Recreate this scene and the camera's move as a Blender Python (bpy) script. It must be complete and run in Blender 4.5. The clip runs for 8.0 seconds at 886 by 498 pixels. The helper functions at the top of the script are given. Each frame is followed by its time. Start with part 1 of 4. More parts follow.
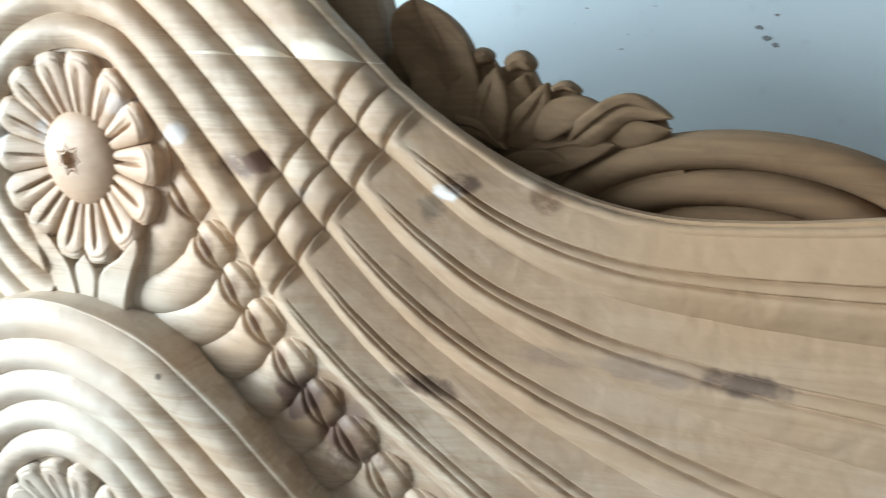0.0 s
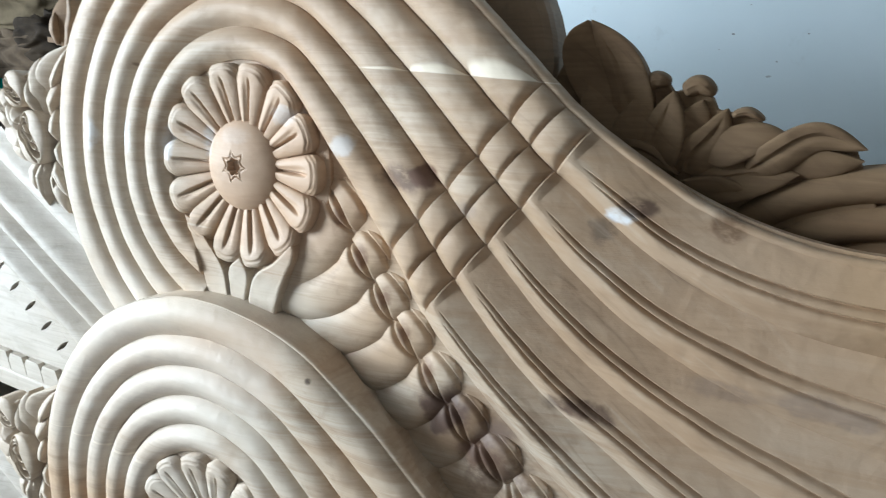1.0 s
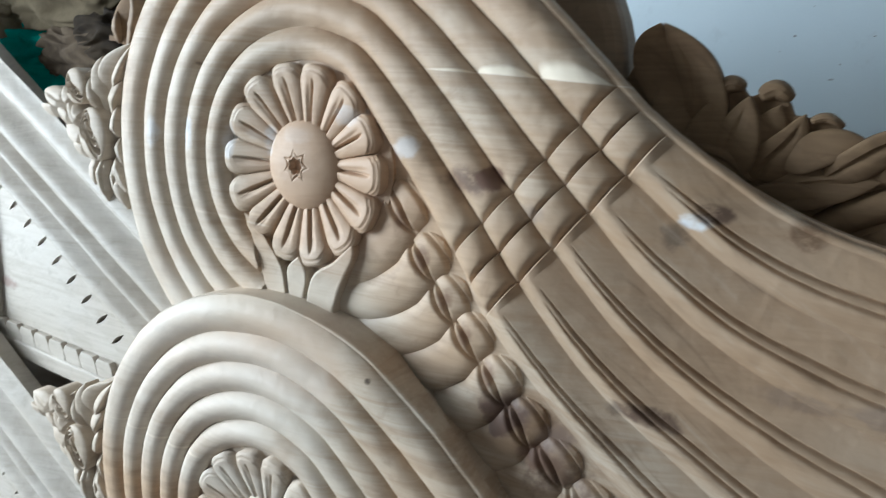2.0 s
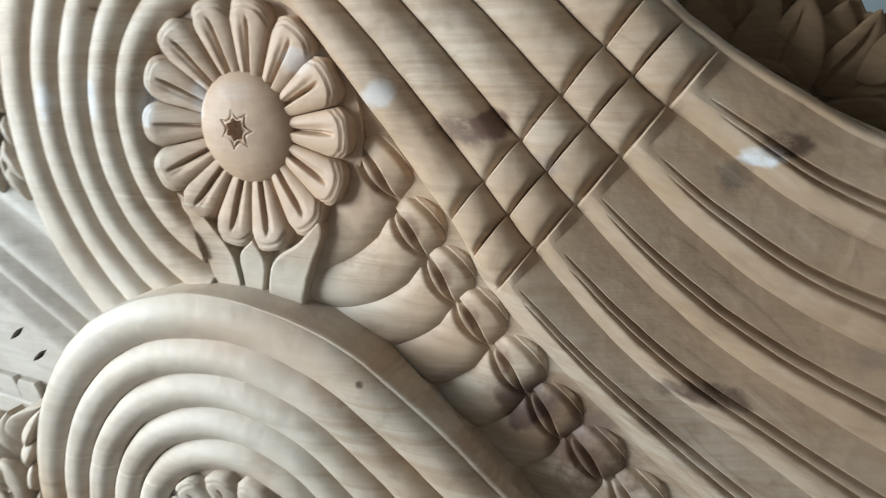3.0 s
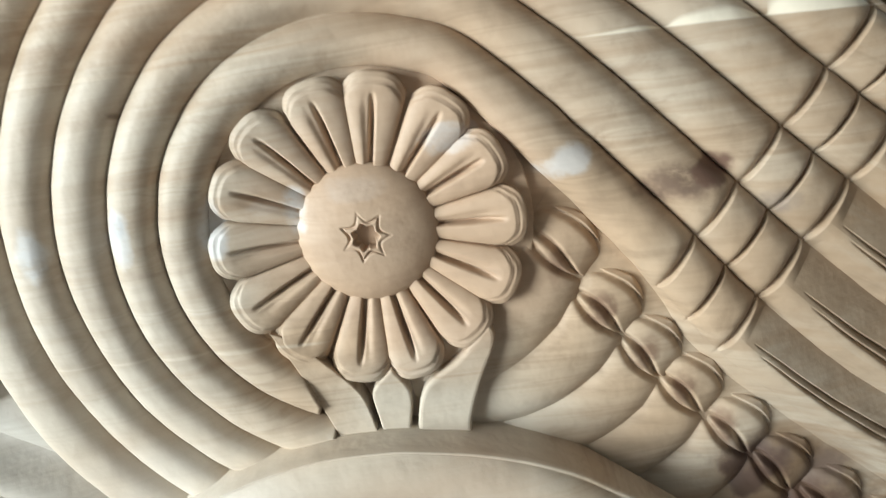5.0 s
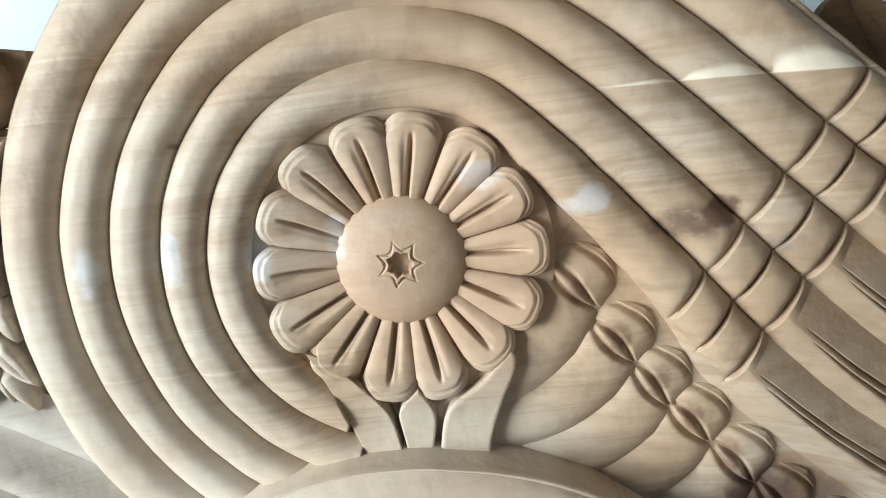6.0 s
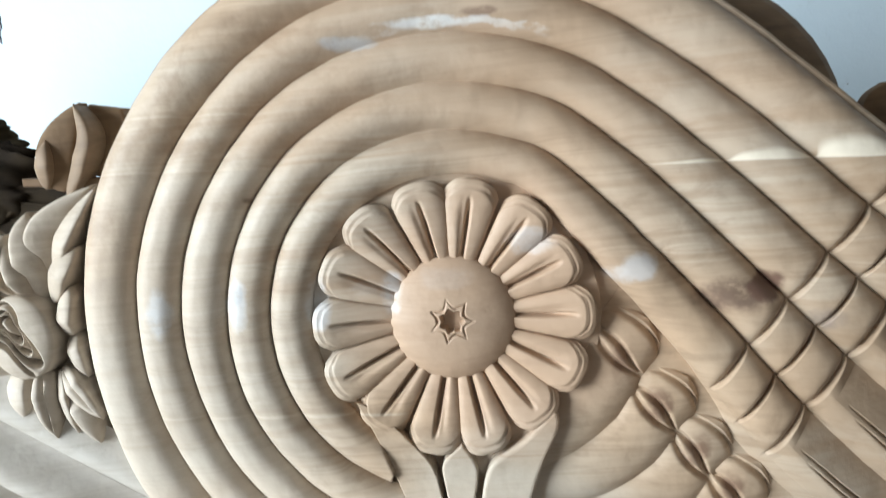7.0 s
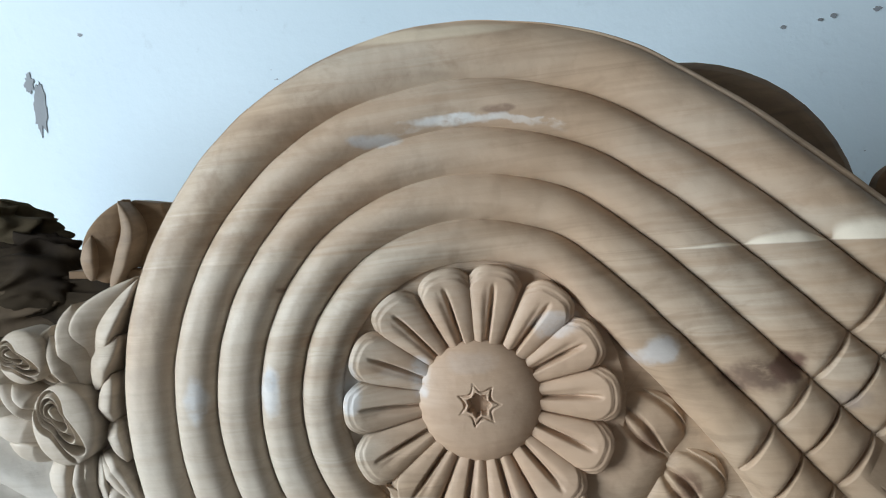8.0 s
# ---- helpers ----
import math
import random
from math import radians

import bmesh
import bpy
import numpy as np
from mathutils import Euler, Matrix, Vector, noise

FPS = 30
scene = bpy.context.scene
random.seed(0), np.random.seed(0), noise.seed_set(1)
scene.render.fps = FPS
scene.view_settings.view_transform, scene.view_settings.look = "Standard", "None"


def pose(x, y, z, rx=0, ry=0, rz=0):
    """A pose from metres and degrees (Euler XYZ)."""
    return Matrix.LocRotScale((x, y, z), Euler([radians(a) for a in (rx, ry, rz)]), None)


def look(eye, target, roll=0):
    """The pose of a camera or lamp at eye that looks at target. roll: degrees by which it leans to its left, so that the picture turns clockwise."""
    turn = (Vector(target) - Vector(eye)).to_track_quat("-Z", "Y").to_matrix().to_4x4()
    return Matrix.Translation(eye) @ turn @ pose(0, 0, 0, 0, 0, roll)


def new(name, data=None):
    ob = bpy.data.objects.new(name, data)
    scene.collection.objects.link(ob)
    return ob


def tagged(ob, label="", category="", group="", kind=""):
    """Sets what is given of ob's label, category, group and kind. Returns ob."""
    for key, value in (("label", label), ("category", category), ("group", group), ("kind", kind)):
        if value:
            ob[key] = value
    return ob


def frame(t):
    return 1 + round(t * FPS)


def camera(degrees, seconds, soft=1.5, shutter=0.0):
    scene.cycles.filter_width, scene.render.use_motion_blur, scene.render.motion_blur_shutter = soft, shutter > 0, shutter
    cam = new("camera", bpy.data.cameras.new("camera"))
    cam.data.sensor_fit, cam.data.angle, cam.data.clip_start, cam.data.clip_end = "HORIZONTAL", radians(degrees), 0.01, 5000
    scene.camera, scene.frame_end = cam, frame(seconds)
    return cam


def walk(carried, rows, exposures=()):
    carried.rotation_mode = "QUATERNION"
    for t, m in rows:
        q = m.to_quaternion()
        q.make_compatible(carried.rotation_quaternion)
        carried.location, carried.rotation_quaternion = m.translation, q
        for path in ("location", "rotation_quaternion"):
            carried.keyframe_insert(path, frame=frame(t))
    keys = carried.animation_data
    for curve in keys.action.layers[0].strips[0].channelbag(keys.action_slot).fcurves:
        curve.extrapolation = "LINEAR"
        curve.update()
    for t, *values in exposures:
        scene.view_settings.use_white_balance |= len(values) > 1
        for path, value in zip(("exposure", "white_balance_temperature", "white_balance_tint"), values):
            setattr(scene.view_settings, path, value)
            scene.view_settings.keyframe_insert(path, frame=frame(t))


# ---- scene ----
# ---- camera ----
LENS = 64.14
PATH = [
    (0.0, (0.4638, -0.4028, 1.1927), (0.2898, 0.0467, 1.0595), 2.90),
    (0.5, (0.4358, -0.4141, 1.1933), (0.2280, 0.0214, 1.0626), 3.87),
    (1.0, (0.4061, -0.4287, 1.1882), (0.1873, 0.0037, 1.0652), 4.54),
    (1.5, (0.3939, -0.4406, 1.1927), (0.1695, -0.0092, 1.0766), 3.68),
    (2.0, (0.3803, -0.4408, 1.1895), (0.1471, -0.0170, 1.0630), 4.95),
    (2.2, (0.3683, -0.4313, 1.1851), (0.1312, -0.0130, 1.0478), 4.52),
    (3.5, (0.2508, -0.3524, 1.1731), (0.1009, 0.0946, 1.0065), -1.67),
    (4.0, (0.1890, -0.3505, 1.1654), (0.0579, 0.1053, 1.0068), -2.84),
    (4.5, (0.1000, -0.3430, 1.1789), (0.0395, 0.1241, 1.0111), -5.44),
    (5.0, (0.0552, -0.3485, 1.1889), (0.0311, 0.1313, 1.0502), -6.40),
    (6.5, (0.0354, -0.3906, 1.1898), (0.0064, 0.0990, 1.0923), -3.29),
    (7.0, (0.0293, -0.3981, 1.1960), (-0.0120, 0.0955, 1.1277), -2.18),
    (7.5, (0.0294, -0.4063, 1.2044), (-0.0158, 0.0904, 1.1697), -2.74),
    (8.0, (0.0316, -0.4106, 1.2154), (-0.0261, 0.0853, 1.1867), -3.49),
]
cam = camera(LENS, 8.0, soft=0.9, shutter=0.5)
EXPOSURES = [
    (0.0, 0.74, 6350, 7), (0.5, 0.6, 6300, 7), (1.0, 0.28, 6250, 9), (1.5, -0.03, 6250, 9), (2.0, -0.02, 6200, 9), (3.5, -0.02, 6600, 9), (4.5, -0.08, 6700, 9),
    (5.0, 0.07, 6800, 7), (6.5, 0.05, 6650, 10), (7.0, 0.05, 6500, 10), (7.5, -0.1, 6400, 10), (8.0, -0.5, 6400, 10),
]
walk(cam, [(t, look(eye, target, roll)) for t, eye, target, roll in PATH], EXPOSURES)

# ---- world and light ----
world = bpy.data.worlds.new("sky")
scene.world = world
world.use_nodes = True
wn = world.node_tree
sky = wn.nodes.new("ShaderNodeTexSky")
sky.sky_type = 'NISHITA'
sky.sun_disc = False
sky.sun_elevation = radians(38)
sky.sun_rotation = radians(-70)
wn.links.new(sky.outputs[0], wn.nodes["Background"].inputs[0])
wn.nodes["Background"].inputs[1].default_value = 0.12
sun = new("sun", bpy.data.lights.new("sun", 'SUN'))
sun.data.energy, sun.data.angle, sun.data.color = 2.0, radians(0.5), (1, 0.95, 0.87)
sun.matrix_world = look((-3, -0.4, 3.4), (0, -0.4, 0.9))


def area_light(name, eye, target, w, h, power, color):
    ob = new(name, bpy.data.lights.new(name, 'AREA'))
    ob.data.shape, ob.data.size, ob.data.size_y = 'RECTANGLE', w, h
    ob.data.energy, ob.data.color = power, color
    ob.matrix_world = look(eye, target)
    return ob


area_light("window_daylight", (-1.86, -1.12, 1.30), (0.1, -0.45, 1.08), 1.1, 1.2, 113, (0.83, 0.93, 1.0))
# weak warm fill added from behind; no door is known there
area_light("fill_light", (0.7, -3.02, 1.2), (0.6, -1.0, 1.1), 0.95, 2.0, 4, (1.0, 0.92, 0.82))

# ---- materials ----


class Nodes:
    """Short way to chain shader nodes."""

    def __init__(self, name):
        self.mat = bpy.data.materials.new(name)
        self.mat.use_nodes = True
        self.t = self.mat.node_tree
        self.bsdf = self.t.nodes["Principled BSDF"]

    def n(self, kind, **inputs):
        node = self.t.nodes.new("ShaderNode" + kind)
        for k, v in inputs.items():
            self.set(node, k.replace("_", " "), v)
        return node

    def set(self, node, key, v):
        sock = node.inputs[int(key)] if key.isdigit() else node.inputs[key]
        if isinstance(v, bpy.types.NodeSocket):
            self.t.links.new(v, sock)
        else:
            sock.default_value = v

    def math(self, op, a, b=0.0, clamp=False):
        node = self.t.nodes.new("ShaderNodeMath")
        node.operation, node.use_clamp = op, clamp
        self.set(node, "0", a), self.set(node, "1", b)
        return node.outputs[0]

    def step(self, v, lo, hi):
        node = self.t.nodes.new("ShaderNodeMapRange")
        node.interpolation_type = 'SMOOTHSTEP'
        for key, value in (("Value", v), ("From Min", lo), ("From Max", hi)):
            self.set(node, key, value)
        return node.outputs[0]

    def mix(self, fac, a, b, mode='MIX'):
        node = self.t.nodes.new("ShaderNodeMix")
        node.data_type, node.blend_type = 'RGBA', mode
        self.set(node, "0", fac)
        for i, v in ((6, a), (7, b)):
            if isinstance(v, bpy.types.NodeSocket):
                self.t.links.new(v, node.inputs[i])
            else:
                node.inputs[i].default_value = (*v, 1)
        return node.outputs[2]

    def noise(self, vec, scale, detail=4.0, rough=0.55, warp=0.0):
        node = self.n("TexNoise", Vector=vec, Scale=scale, Detail=detail, Roughness=rough, Distortion=warp)
        return node.outputs[0]

    def stretch(self, vec, sx, sy, sz):
        node = self.t.nodes.new("ShaderNodeMapping")
        self.set(node, "Vector", vec)
        node.inputs["Scale"].default_value = (sx, sy, sz)
        return node.outputs[0]

    def bump(self, height, strength, distance):
        node = self.n("Bump", Height=height, Strength=strength, Distance=distance)
        self.set(self.bsdf, "Normal", node.outputs[0])

    def near(self, pos, centre, rx, rz, wobble, soft=0.5):
        """1 inside an uneven blot round a place of the board, 0 outside."""
        p = self.t.nodes.new("ShaderNodeSeparateXYZ")
        self.set(p, "0", pos)
        dx = self.math('DIVIDE', self.math('SUBTRACT', p.outputs[0], centre[0]), rx)
        dz = self.math('DIVIDE', self.math('SUBTRACT', p.outputs[2], centre[1]), rz)
        d = self.math('ADD', self.math('MULTIPLY', dx, dx), self.math('MULTIPLY', dz, dz))
        d = self.math('ADD', d, self.math('MULTIPLY', self.math('SUBTRACT', wobble, 0.5), 2.6))
        return self.step(d, 1.0, 1.0 - soft)


Z0 = 1.1


def wood(name, light, warm, dark, stain, roughness=0.42, blots=(), seams=(), scuffs=()):
    m = Nodes(name)
    pos = m.n("NewGeometry").outputs["Position"]
    tipped = m.t.nodes.new("ShaderNodeMapping")
    m.set(tipped, "Vector", pos)
    tipped.inputs["Rotation"].default_value = (0, radians(3), 0)
    lie = tipped.outputs[0]
    bands = m.noise(m.stretch(lie, 1.3, 4, 26), 3.2, 5, 0.6, 0.9)
    streak = m.noise(m.stretch(lie, 4, 20, 120), 3.0, 4, 0.65, 0.3)
    fine = m.noise(m.stretch(lie, 14, 60, 330), 3.0, 3, 0.6)
    cloud = m.noise(pos, 7.0, 4, 0.55, 0.3)
    tone = m.noise(m.stretch(pos, 1, 1, 1.6), 5.0, 3, 0.5, 0.4)
    body = m.mix(m.step(tone, 0.36, 0.64), light, warm)
    col = m.mix(m.math('MULTIPLY', m.step(bands, 0.42, 0.66), 0.70), body, dark)
    # thin darker growth lines, uneven in strength
    rings = m.noise(m.stretch(lie, 0.8, 3, 11), 3.2, 3, 0.45, 0.8)
    for level, amount in ((0.45, 0.20), (0.52, 0.26), (0.60, 0.22)):
        f = m.step(m.math('ABSOLUTE', m.math('SUBTRACT', rings, level)), 0.026, 0.002)
        f = m.math('MULTIPLY', f, m.step(cloud, 0.38, 0.62))
        col = m.mix(m.math('MULTIPLY', f, amount), col, tuple(0.7 * c for c in stain))
    col = m.mix(m.math('MULTIPLY', m.step(streak, 0.50, 0.74), 0.09), col, stain)
    col = m.mix(m.math('MULTIPLY', m.step(cloud, 0.50, 0.74), 0.45), col, stain)
    col = m.mix(m.math('MULTIPLY', m.step(fine, 0.54, 0.74), 0.035), col, tuple(0.62 * c for c in dark))
    smear = m.noise(m.stretch(lie, 1.0, 1.0, 2.6), 22.0, 5, 0.62, 0.8)
    col = m.mix(m.math('MULTIPLY', m.step(smear, 0.50, 0.72), 0.42), col, tuple(0.85 * c for c in stain))
    sep = m.t.nodes.new("ShaderNodeSeparateXYZ")
    m.set(sep, "0", pos)
    dirt = m.noise(pos, 38.0, 5, 0.7, 0.4)
    col = m.mix(m.math('MULTIPLY', m.step(dirt, 0.56, 0.74), 0.30), col, tuple(0.8 * c for c in stain))
    wob = m.noise(pos, 55.0, 3, 0.6)
    wob2 = m.noise(m.stretch(pos, 1, 1, 1.6), 60.0, 5, 0.65)
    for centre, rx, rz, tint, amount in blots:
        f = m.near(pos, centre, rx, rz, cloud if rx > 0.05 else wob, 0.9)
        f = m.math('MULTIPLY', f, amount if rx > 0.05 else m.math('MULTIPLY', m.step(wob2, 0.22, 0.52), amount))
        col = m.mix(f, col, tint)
    slant = m.t.nodes.new("ShaderNodeMapping")
    m.set(slant, "Vector", pos)
    slant.inputs["Rotation"].default_value = (0, radians(-33), 0)
    run = m.noise(m.stretch(slant.outputs[0], 7, 10, 44), 1.6, 4, 0.6, 0.8)
    stretch = m.math('MULTIPLY', m.step(sep.outputs[0], 0.20, 0.27), m.step(sep.outputs[0], 0.46, 0.34))
    f = m.math('MULTIPLY', m.step(run, 0.50, 0.70), stretch)
    col = m.mix(m.math('MULTIPLY', f, 0.55), col, tuple(0.66 * c for c in stain))
    f = m.math('MULTIPLY', m.step(run, 0.47, 0.30), stretch)
    col = m.mix(m.math('MULTIPLY', f, 0.3), col, light)
    for z, x0, x1, width, amount in seams:
        above = m.math('SUBTRACT', sep.outputs[2], z)
        wavy = m.math('ADD', above, m.math('MULTIPLY', m.math('SUBTRACT', cloud, 0.5), 0.004))
        crown = m.step(sep.outputs[1], 0.001, -0.0085)
        reach = m.math('ADD', 0.0012, m.math('MULTIPLY', m.math('MULTIPLY', m.step(sep.outputs[0], x0, x1), crown), width))
        f = m.math('MULTIPLY', m.step(wavy, 0.0, 0.0012), m.step(wavy, reach, m.math('MULTIPLY', reach, 0.5)))
        f = m.math('MULTIPLY', f, m.math('MULTIPLY', m.step(sep.outputs[0], x0, x0 + 0.03), m.step(sep.outputs[0], x1 + 0.03, x1 + 0.01)))
        col = m.mix(m.math('MULTIPLY', f, amount), col, (0.78, 0.70, 0.57))
    for radius, width, low, amount in scuffs:
        # pale scuffs along one groove of the scroll
        dz = m.math('SUBTRACT', sep.outputs[2], Z0)
        r = m.math('SQRT', m.math('ADD', m.math('MULTIPLY', sep.outputs[0], sep.outputs[0]), m.math('MULTIPLY', dz, dz)))
        r = m.math('ADD', r, m.math('MULTIPLY', m.math('SUBTRACT', wob, 0.5), 0.010))
        f = m.step(m.math('ABSOLUTE', m.math('SUBTRACT', r, radius)), width, width * 0.4)
        f = m.math('MULTIPLY', f, m.math('MULTIPLY', m.step(dz, low, low + 0.02), m.step(wob2, 0.38, 0.55)))
        col = m.mix(m.math('MULTIPLY', f, amount), col, (0.70, 0.69, 0.67))
    m.set(m.bsdf, "Base Color", col)
    m.set(m.bsdf, "Roughness", m.math('ADD', roughness, m.math('MULTIPLY', m.math('SUBTRACT', cloud, 0.5), 0.25)))
    m.bsdf.inputs["Specular IOR Level"].default_value = 0.32
    scratch = m.noise(m.stretch(pos, 90, 90, 90), 3.0, 4, 0.7)
    tool = m.noise(pos, 95.0, 2, 0.5)
    height = m.math('ADD', m.math('MULTIPLY', fine, 0.12), m.math('MULTIPLY', scratch, 0.22))
    height = m.math('ADD', height, m.math('MULTIPLY', tool, 1.4))
    m.bump(height, 0.5, 0.0011)
    return m.mat


DARK_KNOT, RED_KNOT, FILLER = (0.10, 0.062, 0.042), (0.15, 0.085, 0.06), (0.62, 0.64, 0.66)
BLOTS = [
    # browner wood of the tail; light falling off to the right is put in
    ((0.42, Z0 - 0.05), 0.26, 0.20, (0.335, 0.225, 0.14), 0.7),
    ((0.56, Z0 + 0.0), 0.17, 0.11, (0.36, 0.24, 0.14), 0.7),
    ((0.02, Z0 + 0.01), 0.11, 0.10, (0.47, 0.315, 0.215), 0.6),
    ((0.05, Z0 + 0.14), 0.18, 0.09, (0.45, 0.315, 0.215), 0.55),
    # brown beads, their colour also darkened for the light dimming rightwards
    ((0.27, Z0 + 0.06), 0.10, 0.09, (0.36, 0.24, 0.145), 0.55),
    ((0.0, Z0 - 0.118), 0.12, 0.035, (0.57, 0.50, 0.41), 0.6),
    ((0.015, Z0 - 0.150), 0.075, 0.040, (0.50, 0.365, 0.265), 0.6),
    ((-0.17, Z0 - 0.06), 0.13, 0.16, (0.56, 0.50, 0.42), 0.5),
    # lower scroll lightened in colour, standing in for light from the left
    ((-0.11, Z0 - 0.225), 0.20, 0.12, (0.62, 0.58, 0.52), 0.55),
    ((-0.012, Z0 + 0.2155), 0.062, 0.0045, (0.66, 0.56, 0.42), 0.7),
    ((0.205, Z0 - 0.155), 0.032, 0.022, (0.13, 0.08, 0.055), 0.95),
    ((0.240, Z0 - 0.190), 0.034, 0.022, (0.13, 0.08, 0.055), 0.9),
    # dark stain of the lower lobes, with the scroll's shade put into it
    ((0.215, Z0 - 0.165), 0.055, 0.035, (0.20, 0.12, 0.065), 0.8),
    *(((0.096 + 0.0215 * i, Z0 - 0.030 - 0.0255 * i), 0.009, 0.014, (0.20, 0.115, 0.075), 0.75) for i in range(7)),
    ((0.495, Z0 - 0.077), 0.030, 0.009, (0.11, 0.075, 0.06), 0.85),
    ((0.300, Z0 - 0.122), 0.028, 0.010, (0.11, 0.07, 0.05), 1.0),
    ((0.155, Z0 + 0.012), 0.022, 0.012, (0.155, 0.10, 0.072), 0.9),
    ((0.174, Z0 + 0.016), 0.013, 0.010, RED_KNOT, 0.95),
    ((0.205, Z0 - 0.002), 0.012, 0.009, (0.19, 0.15, 0.13), 0.6),
    ((0.309, Z0 + 0.010), 0.014, 0.007, FILLER, 0.95),
    ((0.319, Z0 + 0.017), 0.013, 0.007, DARK_KNOT, 1.0),
    ((0.300, Z0 + 0.000), 0.012, 0.010, (0.17, 0.125, 0.09), 0.85),
    ((0.371, Z0 + 0.014), 0.015, 0.010, (0.16, 0.095, 0.055), 0.9),
    ((0.200, Z0 - 0.150), 0.030, 0.018, (0.19, 0.14, 0.11), 0.75),
    ((0.240, Z0 - 0.168), 0.018, 0.015, (0.17, 0.12, 0.10), 0.7),
    ((0.385, Z0 - 0.085), 0.030, 0.008, (0.22, 0.16, 0.12), 0.6),
    ((0.440, Z0 - 0.080), 0.040, 0.010, (0.22, 0.17, 0.14), 0.55),
    ((-0.116, Z0 + 0.072), 0.004, 0.003, DARK_KNOT, 0.8),
    ((-0.125, Z0 + 0.018), 0.005, 0.007, (0.2, 0.18, 0.17), 0.7),
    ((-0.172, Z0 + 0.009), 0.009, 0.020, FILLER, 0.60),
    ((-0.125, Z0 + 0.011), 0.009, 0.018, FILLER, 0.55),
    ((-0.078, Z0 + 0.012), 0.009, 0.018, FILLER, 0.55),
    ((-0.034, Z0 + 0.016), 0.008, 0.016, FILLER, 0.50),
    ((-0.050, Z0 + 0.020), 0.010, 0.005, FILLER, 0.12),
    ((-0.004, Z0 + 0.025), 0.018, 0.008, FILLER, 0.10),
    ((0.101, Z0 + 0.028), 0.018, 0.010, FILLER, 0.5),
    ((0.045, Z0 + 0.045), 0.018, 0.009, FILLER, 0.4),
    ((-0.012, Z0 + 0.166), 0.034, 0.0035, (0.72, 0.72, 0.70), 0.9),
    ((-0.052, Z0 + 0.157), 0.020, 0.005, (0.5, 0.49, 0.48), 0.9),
    ((0.020, Z0 + 0.170), 0.012, 0.003, RED_KNOT, 0.6),
    ((0.200, Z0 - 0.160), 0.026, 0.020, (0.10, 0.06, 0.045), 0.9),
    ((0.230, Z0 - 0.180), 0.018, 0.012, (0.12, 0.07, 0.05), 0.8),
    ((0.102, Z0 - 0.147), 0.0035, 0.003, (0.10, 0.07, 0.05), 1.0),
]
SEAMS = [(Z0 + 0.0845, 0.10, 0.25, 0.016, 0.85), (Z0 + 0.1195, -0.24, -0.12, 0.002, 0.18), (Z0 + 0.0885, -0.24, -0.12, 0.003, 0.25), (Z0 - 0.057, -0.20, -0.05, 0.0030, 0.25), (Z0 - 0.325 + 0.045, -0.24, -0.1, 0.003, 0.4)]
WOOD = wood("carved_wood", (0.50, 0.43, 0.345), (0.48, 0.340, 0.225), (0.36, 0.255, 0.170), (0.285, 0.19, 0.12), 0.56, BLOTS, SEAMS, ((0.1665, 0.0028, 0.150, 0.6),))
WOOD_PALE = wood("pale_wood", (0.50, 0.465, 0.415), (0.47, 0.425, 0.365), (0.40, 0.355, 0.30), (0.36, 0.315, 0.26), 0.55, [((-0.468, Z0 - 0.211), 0.020, 0.011, (0.27, 0.19, 0.16), 0.85)])
WOOD_ROSE = wood("rose_wood", (0.50, 0.435, 0.36), (0.475, 0.395, 0.31), (0.40, 0.33, 0.255), (0.34, 0.275, 0.21), 0.6)
# darker copy of curl_wood; shade on the rear carving is put into the colour
WOOD_BACK_SHADED = wood("shaded_back_wood", (0.195, 0.126, 0.070), (0.20, 0.118, 0.062), (0.14, 0.088, 0.049), (0.12, 0.072, 0.040), 0.8)

# lighter copy of the same brown, for rear parts that catch more light
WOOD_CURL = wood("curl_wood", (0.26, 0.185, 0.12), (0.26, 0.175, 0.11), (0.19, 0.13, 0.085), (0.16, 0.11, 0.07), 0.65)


def plaster(name, base, grime):
    m = Nodes(name)
    pos = m.n("NewGeometry").outputs["Position"]
    big, small = m.noise(pos, 2.5, 5, 0.6), m.noise(pos, 40.0, 4, 0.65)
    col = m.mix(m.math('MULTIPLY', m.step(big, 0.4, 0.75), 0.5), base, grime)
    col = m.mix(m.math('MULTIPLY', m.step(small, 0.62, 0.75), 0.3), col, tuple(0.75 * c for c in base))
    spots = m.noise(m.stretch(pos, 1.0, 1.0, 1.6), 75.0, 2, 0.5)
    patch = m.noise(pos, 9.0, 2, 0.5)
    f = m.math('MULTIPLY', m.step(spots, 0.715, 0.745), m.step(patch, 0.5, 0.6))
    col = m.mix(m.math('MULTIPLY', f, 0.8), col, (0.16, 0.17, 0.19))
    m.set(m.bsdf, "Base Color", col)
    m.bsdf.inputs["Roughness"].default_value = 0.7
    m.bump(m.math('ADD', m.math('MULTIPLY', small, 0.6), big), 0.3, 0.004)
    return m.mat


WALL = plaster("blue_white_plaster", (0.65, 0.76, 0.83), (0.55, 0.67, 0.745))
ROOM = plaster("room_plaster", (0.25, 0.24, 0.225), (0.2, 0.19, 0.175))
BARE = plaster("bare_cement", (0.25, 0.27, 0.29), (0.18, 0.19, 0.2))
CONCRETE = plaster("concrete_floor", (0.19, 0.175, 0.16), (0.14, 0.13, 0.12))


